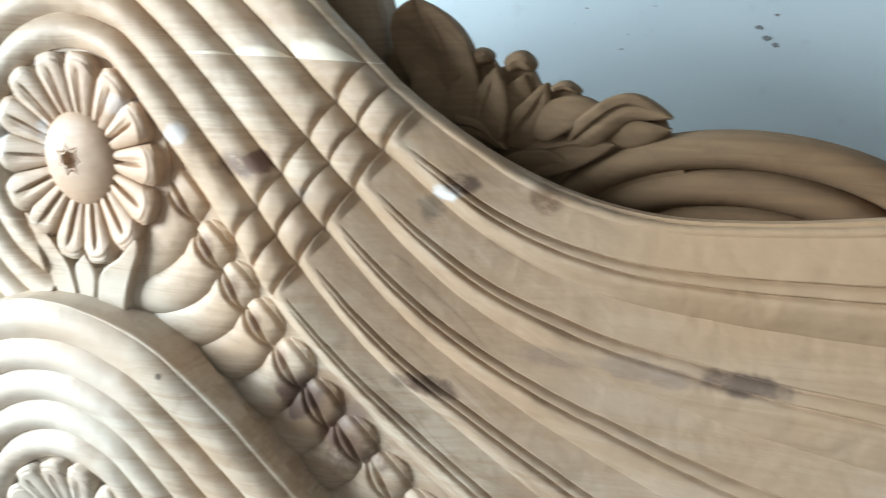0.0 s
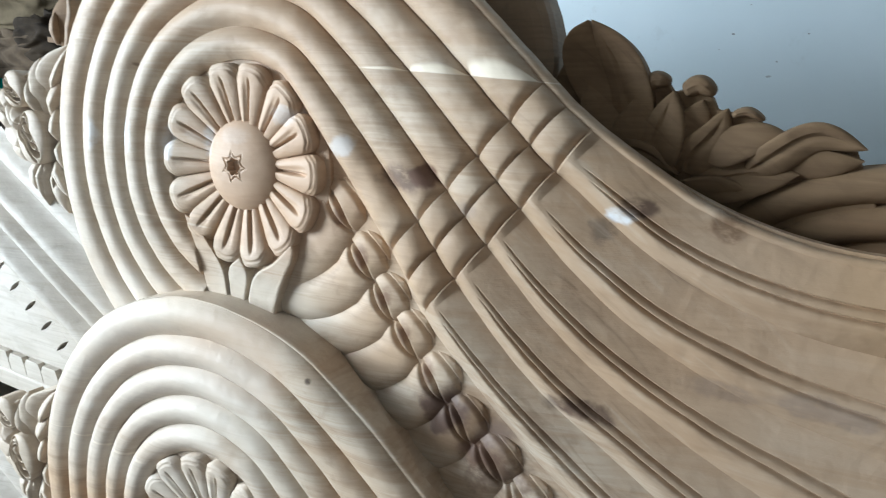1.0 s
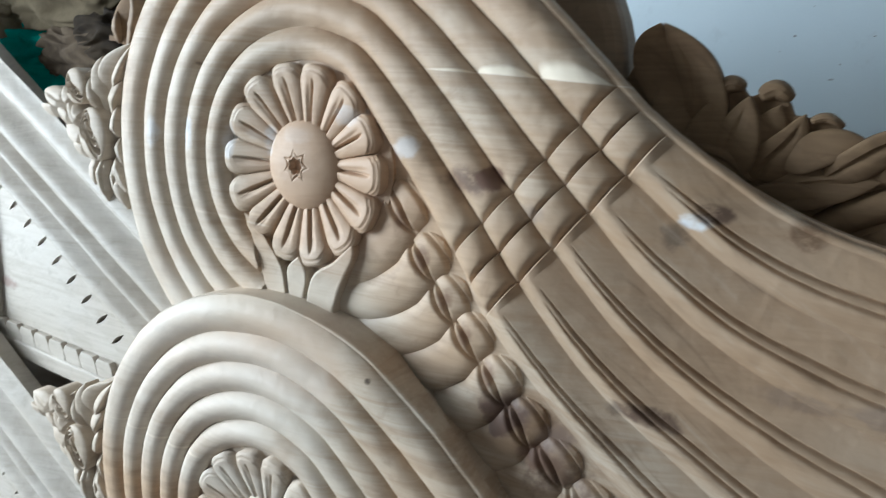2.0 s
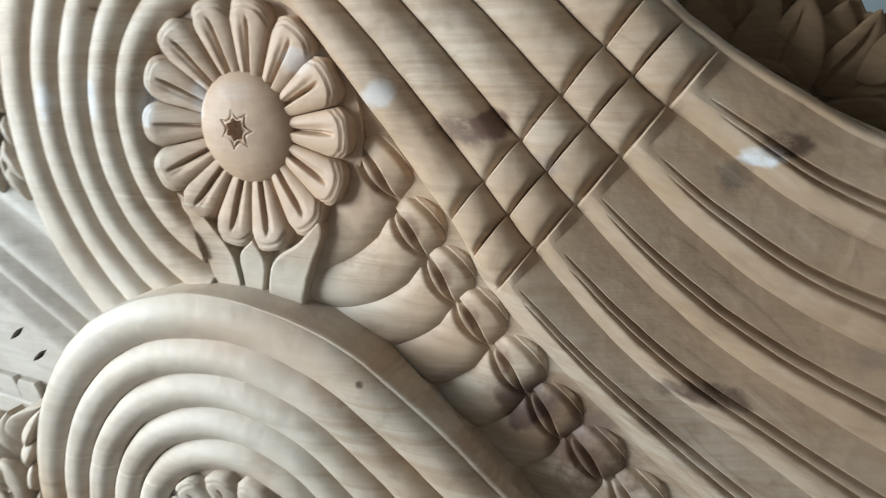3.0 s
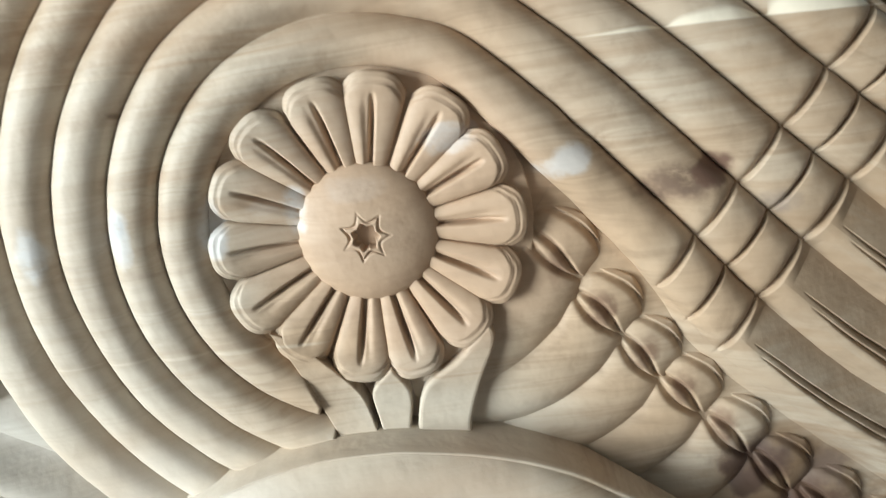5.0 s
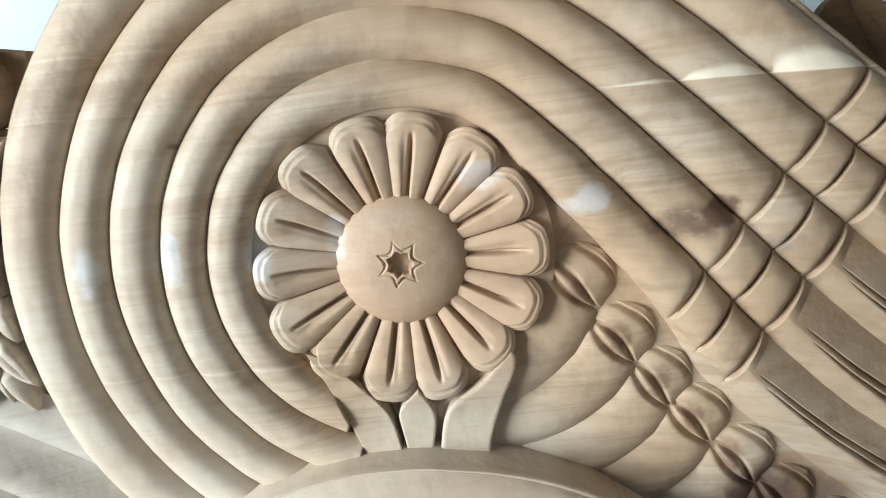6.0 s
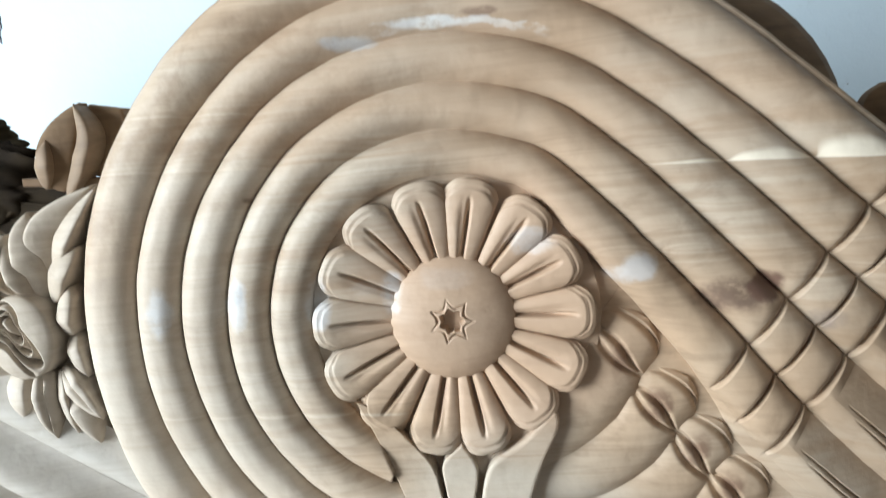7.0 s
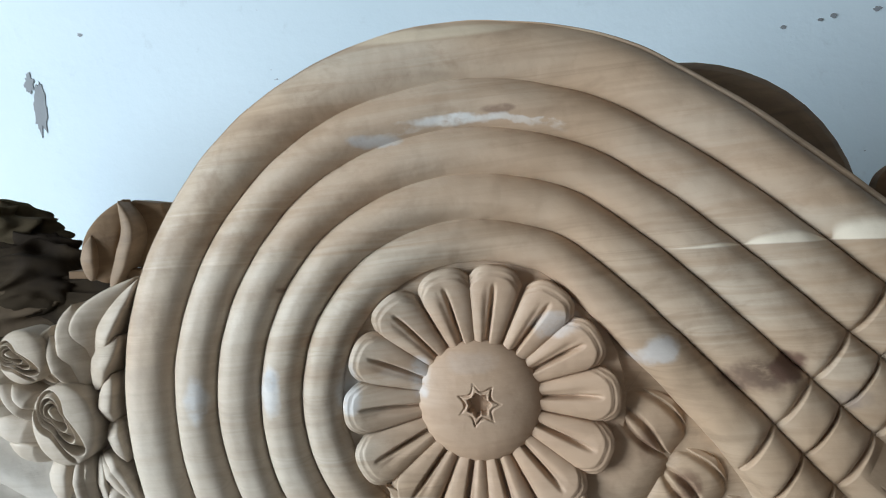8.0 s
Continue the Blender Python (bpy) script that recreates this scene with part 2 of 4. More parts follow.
def cloth_material(name, a, b):
    m = Nodes(name)
    pos = m.n("NewGeometry").outputs["Position"]
    weave, cloud = m.noise(pos, 900.0, 2, 0.6), m.noise(pos, 25.0, 4, 0.6)
    m.set(m.bsdf, "Base Color", m.mix(m.step(cloud, 0.35, 0.65), a, b))
    m.bsdf.inputs["Roughness"].default_value = 0.95
    m.bsdf.inputs["Specular IOR Level"].default_value = 0.1
    m.bump(weave, 0.4, 0.0006)
    return m.mat


KHAKI = cloth_material("khaki_cloth", (0.12, 0.095, 0.060), (0.065, 0.05, 0.03))
GREY = cloth_material("dark_cloth", (0.032, 0.023, 0.014), (0.018, 0.013, 0.009))
BROWN = cloth_material("brown_cloth", (0.10, 0.074, 0.050), (0.05, 0.036, 0.024))
TEAL = cloth_material("teal_cloth", (0.0, 0.27, 0.22), (0.0, 0.21, 0.18))

# ---- mesh helpers ----


def crisp_edges(me, degrees):
    me.set_sharp_from_angle(angle=radians(degrees))
    return me


def mesh_from(name, verts, faces, smooth=True):
    me = bpy.data.meshes.new(name)
    me.from_pydata([tuple(v) for v in verts], [], faces)
    me.update()
    bm = bmesh.new()
    bm.from_mesh(me)
    bmesh.ops.recalc_face_normals(bm, faces=bm.faces)
    bm.to_mesh(me)
    bm.free()
    if smooth:
        me.polygons.foreach_set("use_smooth", [True] * len(me.polygons))
    return me


def part(name, me, material, parent=None, label=""):
    ob = new(name, me)
    if not me.materials:
        me.materials.append(material)
    ob.parent = parent
    return tagged(ob, label) if label else ob


def grid(name, v, wrap=False):
    """A sheet of quads from an array of places (rows, columns, 3)."""
    rows, cols = v.shape[:2]
    faces = []
    for i in range(rows - 1):
        for j in range(cols if wrap else cols - 1):
            k = (j + 1) % cols
            faces.append((i * cols + j, i * cols + k, (i + 1) * cols + k, (i + 1) * cols + j))
    return mesh_from(name, v.reshape(-1, 3), faces)


def slab(name, outline, y0, y1, bevel=0.003):
    """A board cut to an outline in x and z, from y0 (front) to y1, with eased edges."""
    bm = bmesh.new()
    front = [bm.verts.new((x, y0, z)) for x, z in outline]
    face = bm.faces.new(front)
    made = bmesh.ops.extrude_face_region(bm, geom=[face])
    for v in made["geom"]:
        if isinstance(v, bmesh.types.BMVert):
            v.co.y = y1
    bmesh.ops.recalc_face_normals(bm, faces=bm.faces)
    if bevel:
        rim = [e for e in bm.edges if abs(e.verts[0].co.y - y0) < 1e-6 and abs(e.verts[1].co.y - y0) < 1e-6]
        bmesh.ops.bevel(bm, geom=rim, offset=bevel, segments=3, profile=0.5, affect='EDGES', clamp_overlap=True)
    me = bpy.data.meshes.new(name)
    bm.to_mesh(me)
    bm.free()
    return me


def box(name, lo, hi, bevel=0.0):
    bm = bmesh.new()
    bmesh.ops.create_cube(bm, size=1)
    for v in bm.verts:
        v.co = [lo[i] + (v.co[i] + 0.5) * (hi[i] - lo[i]) for i in range(3)]
    if bevel:
        bmesh.ops.bevel(bm, geom=list(bm.edges), offset=bevel, segments=2, affect='EDGES')
    me = bpy.data.meshes.new(name)
    bm.to_mesh(me)
    bm.free()
    return me


def spline(points, count):
    """A smooth curve through points, with its parameter 0 .. len(points) - 1."""
    p = np.array(points, float)
    p = np.vstack([2 * p[0] - p[1], p, 2 * p[-1] - p[-2]])
    u = np.linspace(0, len(points) - 1, count) if np.isscalar(count) else np.asarray(count)
    i = np.clip(u.astype(int), 0, len(points) - 2)
    f = (u - i)[:, None]
    a, b, c, d = p[i], p[i + 1], p[i + 2], p[i + 3]
    return 0.5 * (2 * b + (c - a) * f + (2 * a - 5 * b + 4 * c - d) * f**2 + (3 * b - a - 3 * c + d) * f**3)


def leaf_mesh(name, axis, width, height, y, blunt=1.0, dip=0.0, cuts=(), n=36, m=13, drop=0.004, tip=0.5, lip=0.0, rise=1.0, crisp=2.4, cant=0.0):
    """A carved lobe along an axis in x and z: crowned across, rounded at both ends, with a groove dip deep
    along it and cuts (place, depth, breadth, slant) across it, on a base at depth y."""
    line = spline(axis, n)
    t = np.linspace(0, 1, n)
    run = np.gradient(line, axis=0)
    run /= np.linalg.norm(run, axis=1)[:, None] + 1e-9
    side = np.stack([-run[:, 1], run[:, 0]], 1)
    w = width * np.sin(np.pi * t**tip) ** (0.5 / blunt) if tip != 1 else width * np.sin(np.pi * t) ** (0.5 / blunt)
    w = np.maximum(w, 0.0004)
    a = np.linspace(-1, 1, m)
    v = np.zeros((n, m + 2, 3))
    for j, q in enumerate(a):
        xz = line + side * (w * q * 0.5)[:, None]
        h = (height * (1 - abs(q) ** crisp) ** 0.6 + cant * q) * np.minimum(1, (w / width) * 1.15) ** 0.7
        h = h * (rise + (1 - rise) * np.clip(t * 1.6, 0, 1))
        h = h - dip * np.exp(-((q / 0.16) ** 2)) * np.clip(np.sin(np.pi * t) * 1.6, 0, 1)
        for at, depth, breadth, slant in cuts:
            d = t - at - slant * q + (0.05 if at > 0.85 else 0.007 if at > 0.74 else -0.007) * q * q
            h = h - depth * np.where(d < 0, np.exp(-((abs(d) / (1.5 * breadth)) ** 1.5)), np.exp(-((d / (0.8 * breadth)) ** 2))) * (1 - abs(q) ** 6)
        if lip:
            h = h - lip * np.clip((t - 0.86 + 0.10 * q * q) / 0.03, 0, 1)
        v[:, j + 1, 0], v[:, j + 1, 1], v[:, j + 1, 2] = xz[:, 0], y - h, xz[:, 1] + Z0
    v[:, 0], v[:, -1] = v[:, 1], v[:, -2]
    v[:, 0, 1] = v[:, -1, 1] = y + drop
    return grid(name, v)


def cut_leaf(name, axis, width, height, y, cant=0.0, point=2.2, vein=0.0, side=0.0, n=34, m=21, drop=0.002):
    """A leaf as a chisel leaves it: a smooth, canted face, a steep crisp edge all round, a pointed or blunt tip
    and, where vein is given, a cut along it that lies off the middle by side."""
    line = spline(axis, n)
    t = np.linspace(0, 1, n)
    run = np.gradient(line, axis=0)
    run /= np.linalg.norm(run, axis=1)[:, None] + 1e-9
    across = np.stack([-run[:, 1], run[:, 0]], 1)
    root = np.sqrt(1 - (1 - np.clip(t / 0.42, 0, 1)) ** 2)
    end = 1 - np.clip((t - 0.42) / 0.58, 0, 1) ** point
    w = np.maximum(width * root * end ** 0.85, 0.0005)
    lift = (0.45 + 0.55 * np.clip(t / 0.4, 0, 1) ** 0.8) * (1 - 0.28 * np.clip((t - 0.6) / 0.4, 0, 1) ** 2)
    qs = np.concatenate([[-1, -0.985, -0.94], np.linspace(-0.86, 0.86, m - 6), [0.94, 0.985, 1]])
    v = np.zeros((n, m + 2, 3))
    for j, q in enumerate(qs):
        xz = line + across * (w * q * 0.5)[:, None]
        face = 1 - 0.12 * q * q - 0.10 * abs(q) ** 14
        h = height * face * lift + cant * q * np.clip(w / width, 0, 1)
        d = q - side - 0.22 * np.sin(np.pi * t)
        h = h - vein * np.where(d < 0, np.exp(-((d / 0.30) ** 2)), np.exp(-((d / 0.07) ** 2))) * np.clip(np.sin(np.pi * np.clip(t * 1.1, 0, 1)) * 1.5, 0, 1)
        v[:, j + 1, 0], v[:, j + 1, 1], v[:, j + 1, 2] = xz[:, 0], y - h, xz[:, 1] + Z0
    v[:, 0], v[:, -1] = v[:, 1], v[:, -2]
    v[:, 0, 1] = v[:, -1, 1] = y + drop
    last = v[-1:].copy()
    last[..., 1] = y + drop
    return crisp_edges(grid(name, np.concatenate([v, last], 0)), 38)


def lobe_mesh(name, axis, half, height, y, seed):
    """One lobe of the border: a fluted root, a lens between two arched cuts, and a round bead with a rim cut at its tip."""
    n = 230
    line = spline(axis, n)
    step = np.linalg.norm(np.diff(line, axis=0), axis=1)
    d = np.concatenate([np.cumsum(step[::-1])[::-1], [0.0]])  # metres back from the tip
    length = d[0]
    run = np.gradient(line, axis=0)
    run /= np.linalg.norm(run, axis=1)[:, None] + 1e-9
    across = np.stack([-run[:, 1], run[:, 0]], 1)
    bow = 0.0165
    w = half * np.sqrt(1 - (1 - np.clip(d / bow, 0, 1)) ** 2.2) * (0.72 + 0.28 * np.clip((length - d) / 0.045, 0, 1))
    w = np.maximum(w, 0.0003)
    qs = np.concatenate([[-1, -0.98, -0.93], np.linspace(-0.87, 0.87, 31), [0.93, 0.98, 1]])
    v = np.zeros((n, len(qs) + 2, 3))
    lean = 0.0012 * math.sin(seed * 2.3)
    for j, q in enumerate(qs):
        xz = line + across * (w * q)[:, None]
        p = min(abs(q) / 0.86, 1.0)
        crown = (1 - abs(q) ** 2.4) ** 0.62
        h = height * crown * (0.88 + 0.12 * np.clip((length - d) / 0.06, 0, 1)) * (1 - 0.25 * np.exp(-d / 0.006))
        node = 0.0288 + (lean - 0.0055) * max(-1.0, min(1.0, q / 0.86))
        outer, inner = node - 0.0006 - 0.0058 * (1 - p * p), node + 0.0008 + 0.0016 * (1 - p * p)
        for at, depth, broad, sharp in ((outer, 0.0050, 0.0022, 0.0014), (inner, 0.0046, 0.0020, 0.0014)):
            e = d - at
            h = h - depth * (0.05 + 0.95 * crown) * np.where(e > 0, np.exp(-((e / broad) ** 2)), np.exp(-((e / sharp) ** 2)))
        rim = d - 0.0048 - bow * 0.55 * (1 - math.sqrt(1 - 0.9 * q * q))
        h = h - 0.0036 * np.exp(-((rim / np.where(rim > 0, 0.0024, 0.0008)) ** 2)) * np.clip((1 - abs(q)) * 5, 0, 1)
        h = h - 0.0012 * np.clip(-rim / 0.003, 0, 1)
        v[:, j + 1, 0], v[:, j + 1, 1], v[:, j + 1, 2] = xz[:, 0], y - h, xz[:, 1] + Z0
    v[:, 0], v[:, -1] = v[:, 1], v[:, -2]
    v[:, 0, 1] = v[:, -1, 1] = y + 0.0002
    return grid(name, v)


# ---- the carved headboard ----
RADII = [0.083, 0.1085, 0.135, 0.162, 0.1895, 0.2225]
TAIL = [
    [(0.226, -0.128), (0.256, -0.109), (0.286, -0.083), (0.314, -0.0545), (0.340, -0.018), (0.362, 0.024)],
    [(0.293, -0.182), (0.328, -0.154), (0.360, -0.124), (0.387, -0.086), (0.410, -0.040), (0.428, 0.0095)],
    [(0.360, -0.227), (0.395, -0.192), (0.430, -0.152), (0.456, -0.101), (0.476, -0.045), (0.490, 0.012)],
    [(0.445, -0.270), (0.475, -0.228), (0.505, -0.176), (0.530, -0.112), (0.548, -0.044), (0.560, 0.024)],
    [(0.540, -0.300), (0.565, -0.250), (0.590, -0.190), (0.610, -0.118), (0.625, -0.043), (0.635, 0.042)],
    [(0.650, -0.315), (0.665, -0.260), (0.685, -0.195), (0.700, -0.120), (0.710, -0.040), (0.715, 0.062)],
]
ARC = [262, 248, 230, 210, 190, 170, 150, 130, 110, 90, 70, 53]
S_A = len(ARC) + 1
S_C = S_A + 1


def groove(k):
    """The way of groove k of a scroll: round the rosette, straight down to the bead rows, then off along the tail."""
    r = RADII[k]
    pts = [(r * math.cos(radians(d)), r * math.sin(radians(d))) for d in ARC]
    a = (0.146 + 0.0208 * k, -0.044 + 0.0256 * k)
    c = (0.177 + 0.0216 * k, -0.083 + 0.0286 * k)
    last = pts[-1]
    pts.append(((last[0] + a[0]) / 2 + 0.001, (last[1] + a[1]) / 2 + 0.002))
    return pts + [a, c] + [row[k] for row in TAIL]


def uneven(line, k):
    """A cut line as a hand leaves it, wandering by a fraction of a millimetre."""
    run = np.gradient(line, axis=0)
    run /= np.linalg.norm(run, axis=1)[:, None] + 1e-9
    off = np.array([0.0011 * noise.noise(Vector((x * 16, z * 16, k * 7.7))) + 0.0005 * noise.noise(Vector((x * 55, z * 55, k * 4.1))) for x, z in line])
    return line + np.stack([-run[:, 1], run[:, 0]], 1) * off[:, None]


def ridge_mesh(name, k, outer):
    s = np.concatenate([np.linspace(1.0 if k == 0 else 0.6, S_A - 0.35, 210), np.linspace(S_A - 0.345, S_C + 0.3, 250), np.linspace(S_C + 0.31, S_C + len(TAIL), 190)])
    lo, hi = uneven(spline(groove(k), s), k), uneven(spline(groove(k + 1), s), k + 1)
    if outer:  # room for the flat rim along the tail
        away = (hi - lo) / np.linalg.norm(hi - lo, axis=1)[:, None]
        hi = hi - away * (0.0066 * np.clip((s - S_C + 0.3) / 1.2, 0, 1))[:, None]
    q = np.concatenate([[0, 0.012, 0.03], np.linspace(0.05, 0.28, 10), np.linspace(0.29, 0.60, 32), np.linspace(0.62, 0.95, 13), [0.97, 0.988, 1.0]])
    v = np.zeros((len(s), len(q), 3))
    tail = np.clip((s - S_C) / 0.10, 0, 1)
    far = np.clip((s - S_C) / 4.0, 0, 1)
    top = (0.0108 - 0.0003 * np.clip((s - S_C) / 0.9, 0, 1)) * (1 - 0.15 * far)
    shape_r = (1 - abs(2 * q - 1) ** 2.5) ** 0.70
    # a tail strand: a round lit flank, then a long plane falling off to the next strand
    flank, fall = np.clip(q / 0.38, 0, 1), np.clip((q - 0.38) / 0.62, 0, 1)
    shape_t = np.where(q < 0.38, np.sin(flank * np.pi / 2) ** 0.95, 1 - 0.55 * fall - 0.45 * fall**1.6)
    # shallower and softer over the top of the arc
    crown = np.exp(-(((s - 8.6) / 2.0) ** 2))[:, None]
    shape_a = 0.76 * (1 - abs(2 * q - 1) ** 2.0) ** 1.05
    shape_s = shape_r[None, :] * (1 - crown) + shape_a[None, :] * crown
    h = top[:, None] * ((1 - tail[:, None]) * shape_s + tail[:, None] * shape_t)
    wav = np.array([noise.noise(Vector((x * 22, z * 22, k * 3.1))) for x, z in (lo + hi) / 2])
    dent = np.array([noise.noise(Vector((x * 70, z * 70, k * 5.3))) for x, z in (lo + hi) / 2])
    h *= 1 + 0.08 * wav[:, None] + 0.03 * dent[:, None]
    for n_cut, cut in enumerate((S_A, (S_A + S_C) / 2, S_C)):
        # the wood falls away roundly to each cut and starts again behind it with a sharp edge
        d = (s - cut)[:, None] + 0.03 * (q - 0.5)[None, :] + 0.004 * noise.noise(Vector((n_cut * 3.7, k * 1.9, 2)))
        fade = np.where(d < 0, np.exp(-((abs(d) / 0.046) ** 1.25)), 0.72 * np.exp(-((d / 0.010) ** 2)) + 0.18 * np.exp(-((abs(d) / 0.13) ** 1.5)))
        h -= (0.0070 + 0.0007 * math.sin(k * 5 + n_cut * 2)) * fade * shape_r[None, :] ** 0.6
    start = S_C + 0.16 + 0.05 * math.sin(k * 2.3)
    for centre, gather, depth, begin in ((0.41, 0.04, 0.0058, start + 0.10), (0.55, 0.09, 0.0054, start)):
        grow = np.clip((s - begin) / 0.55, 0, 1) ** 0.8 * (1 - 0.4 * far)
        slim = (0.35 + 0.65 * np.clip((s - begin) / 0.7, 0, 1))[:, None]
        place = centre - gather * (1 - np.clip((s - begin) / 1.6, 0, 1)) + 0.02 * wav
        d = q[None, :] - place[:, None]
        cut = np.where(d < 0, np.exp(-((abs(d) / (0.030 * slim)) ** 1.3)), np.exp(-((d / (0.017 * slim)) ** 2)))
        h -= (depth * grow)[:, None] * cut
    for j in range(len(q)):
        xz = lo + (hi - lo) * q[j]
        if k < 2:  # stops short along the edge of the stem leaf
            off = ((xz[:, 0] + 0.058) * 0.926 + (xz[:, 1] + 0.040) * 0.378) * (xz[:, 1] < -0.03) * (xz[:, 0] < 0.02)
            h[:, j] = np.where(off > 0, h[:, j] * np.clip(1 - off / 0.002, 0, 1) - 0.006 * np.clip(off / 0.002, 0, 1), h[:, j])
        v[:, j, 0], v[:, j, 1], v[:, j, 2] = xz[:, 0], 0.003 - h[:, j], xz[:, 1] + Z0
    if k == 0:  # the foot runs out to the border of lobes along the tail
        foot = v[:, :1].copy()
        away = (lo - hi) / np.linalg.norm(lo - hi, axis=1)[:, None]
        reach = 0.008 * np.clip((s - S_A + 0.3) / 1.0, 0, 1)
        foot[:, 0, 0] += reach * away[:, 0]
        foot[:, 0, 2] += reach * away[:, 1]
        foot[:, 0, 1] = 0.0096
        mid = 0.5 * (foot + v[:, :1])
        mid[:, 0, 1] -= 0.001
        v = np.concatenate([foot, mid, v], 1)
    end = v[:1].copy()
    end[..., 1] = 0.0102
    v = np.concatenate([end, v], 0)
    if outer:
        away = hi - lo
        away = away / np.linalg.norm(away, axis=1)[:, None]
        away = np.concatenate([away[:1], away], 0)
        rim = np.clip((np.concatenate([s[:1], s]) - 9.0) / 2.5, 0.12, 1)
        strips = []
        for out, depth in ((0.0010, 0.0020), (0.0036, 0.0032), (0.0044, 0.0060), (0.0044, 0.042)):
            edge = v[:, -1:].copy()
            edge[:, 0, 0] += out * away[:, 0] * rim
            edge[:, 0, 2] += out * away[:, 1] * rim
            edge[:, 0, 1] = depth if depth < 0.02 else 0.042 - 0.028 * np.clip((np.concatenate([s[:1], s]) - 10.0) / 2.0, 0, 1)
            strips.append(edge)
        v = np.concatenate([v] + strips, 1)
    return grid(name, v)


def petal_mesh(name):
    """One petal of the rosette along +x from the middle: broad, lightly crowned, slit along its middle, rimmed at its tip."""
    rr, aa = np.linspace(0, 1, 44), np.linspace(-1, 1, 41)
    v = np.zeros((44, 43, 3))
    for j, a in enumerate(aa):
        r1 = 0.0820 - 0.0085 * abs(a) ** 3.2
        r = 0.031 + (r1 - 0.031) * rr
        ang = radians(12.86) * a * 0.985
        h = 0.0003 + 0.0070 * rr**0.7 + (0.0024 + 0.0032 * rr) * (1 - abs(a) ** 3.2) ** 0.8
        h -= 0.0075 * np.exp(-((a / (0.065 + 0.05 * (1 - rr))) ** 2)) * np.clip((0.80 - rr) / 0.30, 0, 1) ** 0.8
        h -= 0.0016 * np.exp(-(((a - 0.22) / 0.16) ** 2)) * np.clip((0.80 - rr) / 0.2, 0, 1)
        edge = rr - 0.915 + 0.05 * a * a
        h -= 0.0020 * np.exp(-((edge / 0.014) ** 2)) + 0.0030 * np.clip(edge / 0.08, 0, 1)
        v[:, j + 1, 0], v[:, j + 1, 1], v[:, j + 1, 2] = r * np.cos(ang), 0.006 - h, r * np.sin(ang)
    v[:, 0], v[:, -1] = v[:, 1], v[:, -2]
    v[:, 0, 1] = v[:, -1, 1] = 0.008
    last = v[-1:].copy()
    last[..., 1] = 0.009
    return grid(name, np.concatenate([v, last], 0))


def boss_mesh(name):
    """The rosette's round button with a star cut into it."""
    rr = np.concatenate([np.linspace(0, 0.014, 40), np.linspace(0.0145, 0.0365, 26), [0.0366]])
    th = np.linspace(0, 2 * np.pi, 140, endpoint=False)
    v = np.zeros((len(rr), 140, 3))
    for i, r in enumerate(rr):
        h = 0.0075 * np.clip(1 - (r / 0.0375) ** 2, 0, 1) + 0.0045 * np.clip(1 - (r / 0.0369) ** 4.5, 0, 1) ** 0.5 * np.ones(140) + 0.0
        wave = np.abs(((th * 7 / (2 * np.pi)) % 1) - 0.5) * 2
        star = 0.0058 + 0.0018 * wave
        h -= 0.0065 * np.clip((star - r) / 0.0012, 0, 1)
        arc = 0.0080 + 0.0046 * wave**2.4
        h -= 0.0018 * np.exp(-(((r - arc) / 0.0007) ** 2)) * (0.35 + 0.65 * np.sin(th * 1.5 + 0.6) ** 2)
        v[i, :, 0], v[i, :, 1], v[i, :, 2] = r * np.cos(th), 0.0045 - h, r * np.sin(th)
    v[-1, :, 1] = 0.008
    return grid(name, v, True)


PETAL, BOSS = petal_mesh("petal"), boss_mesh("boss")
RIDGES = [ridge_mesh("ridge", k, k == 4) for k in range(5)]
headboard = tagged(new("carved_headboard"), "pale unfinished wooden headboard carved with scrolls, rosettes and roses", "headboard")


def rosette(dx, dy, dz):
    ground = part("rosette", slab("rosette_ground", [(dx + 0.086 * math.cos(a / 20 * math.pi), Z0 + dz + 0.086 * math.sin(a / 20 * math.pi)) for a in range(40)], dy + 0.006, dy + 0.03, 0.001), WOOD, headboard, "round carved flower with a star-cut button")
    for i in range(14):
        p = part("petal", PETAL, WOOD, ground)
        p.matrix_basis = Matrix.Translation((dx, dy, Z0 + dz)) @ Matrix.Rotation(-radians(1.8 + i * 360 / 14 + 0.9 * math.sin(i * 2.7)), 4, 'Y') @ Matrix.Diagonal((1 + 0.012 * math.sin(i * 4.1), 1 + 0.06 * math.sin(i * 1.9), 1 + 0.02 * math.sin(i * 3.3), 1))
    b = part("boss", BOSS, WOOD, ground)
    b.matrix_basis = Matrix.Translation((dx, dy, Z0 + dz))


def scroll(dx, dy, dz):
    """One scroll: a board cut to its outline, with five ridges on it."""
    out = [tuple(p) for p in spline(groove(5), 130)]
    out = [(x, z) for x, z in out] + [(0.715, -0.34), (0.16, -0.34), (-0.05, -0.25)]
    me = slab("scroll_board", [(dx + 0.995 * x, 0.995 * z + Z0 + dz) for x, z in out], dy + 0.010, dy + (0.018 if dy == 0 else 0.041), 0)
    base = part("scroll", me, WOOD, headboard, "large spiral scroll of ridged mouldings")
    for ridge in RIDGES:
        part("ridge", ridge, WOOD, base).location = (dx, dy, dz)


scroll(0, 0, 0)
scroll(-0.005, -0.03, -0.333)
rosette(0, 0, 0)
rosette(-0.005, -0.03, -0.333)

# stem leaves below the upper rosette
def pad(name, outline, y):
    pts = spline(outline + outline[:1], 6 * len(outline) + 1)[:-1]
    return slab(name, [(x, z + Z0) for x, z in pts], y, 0.0098, 0.0035)


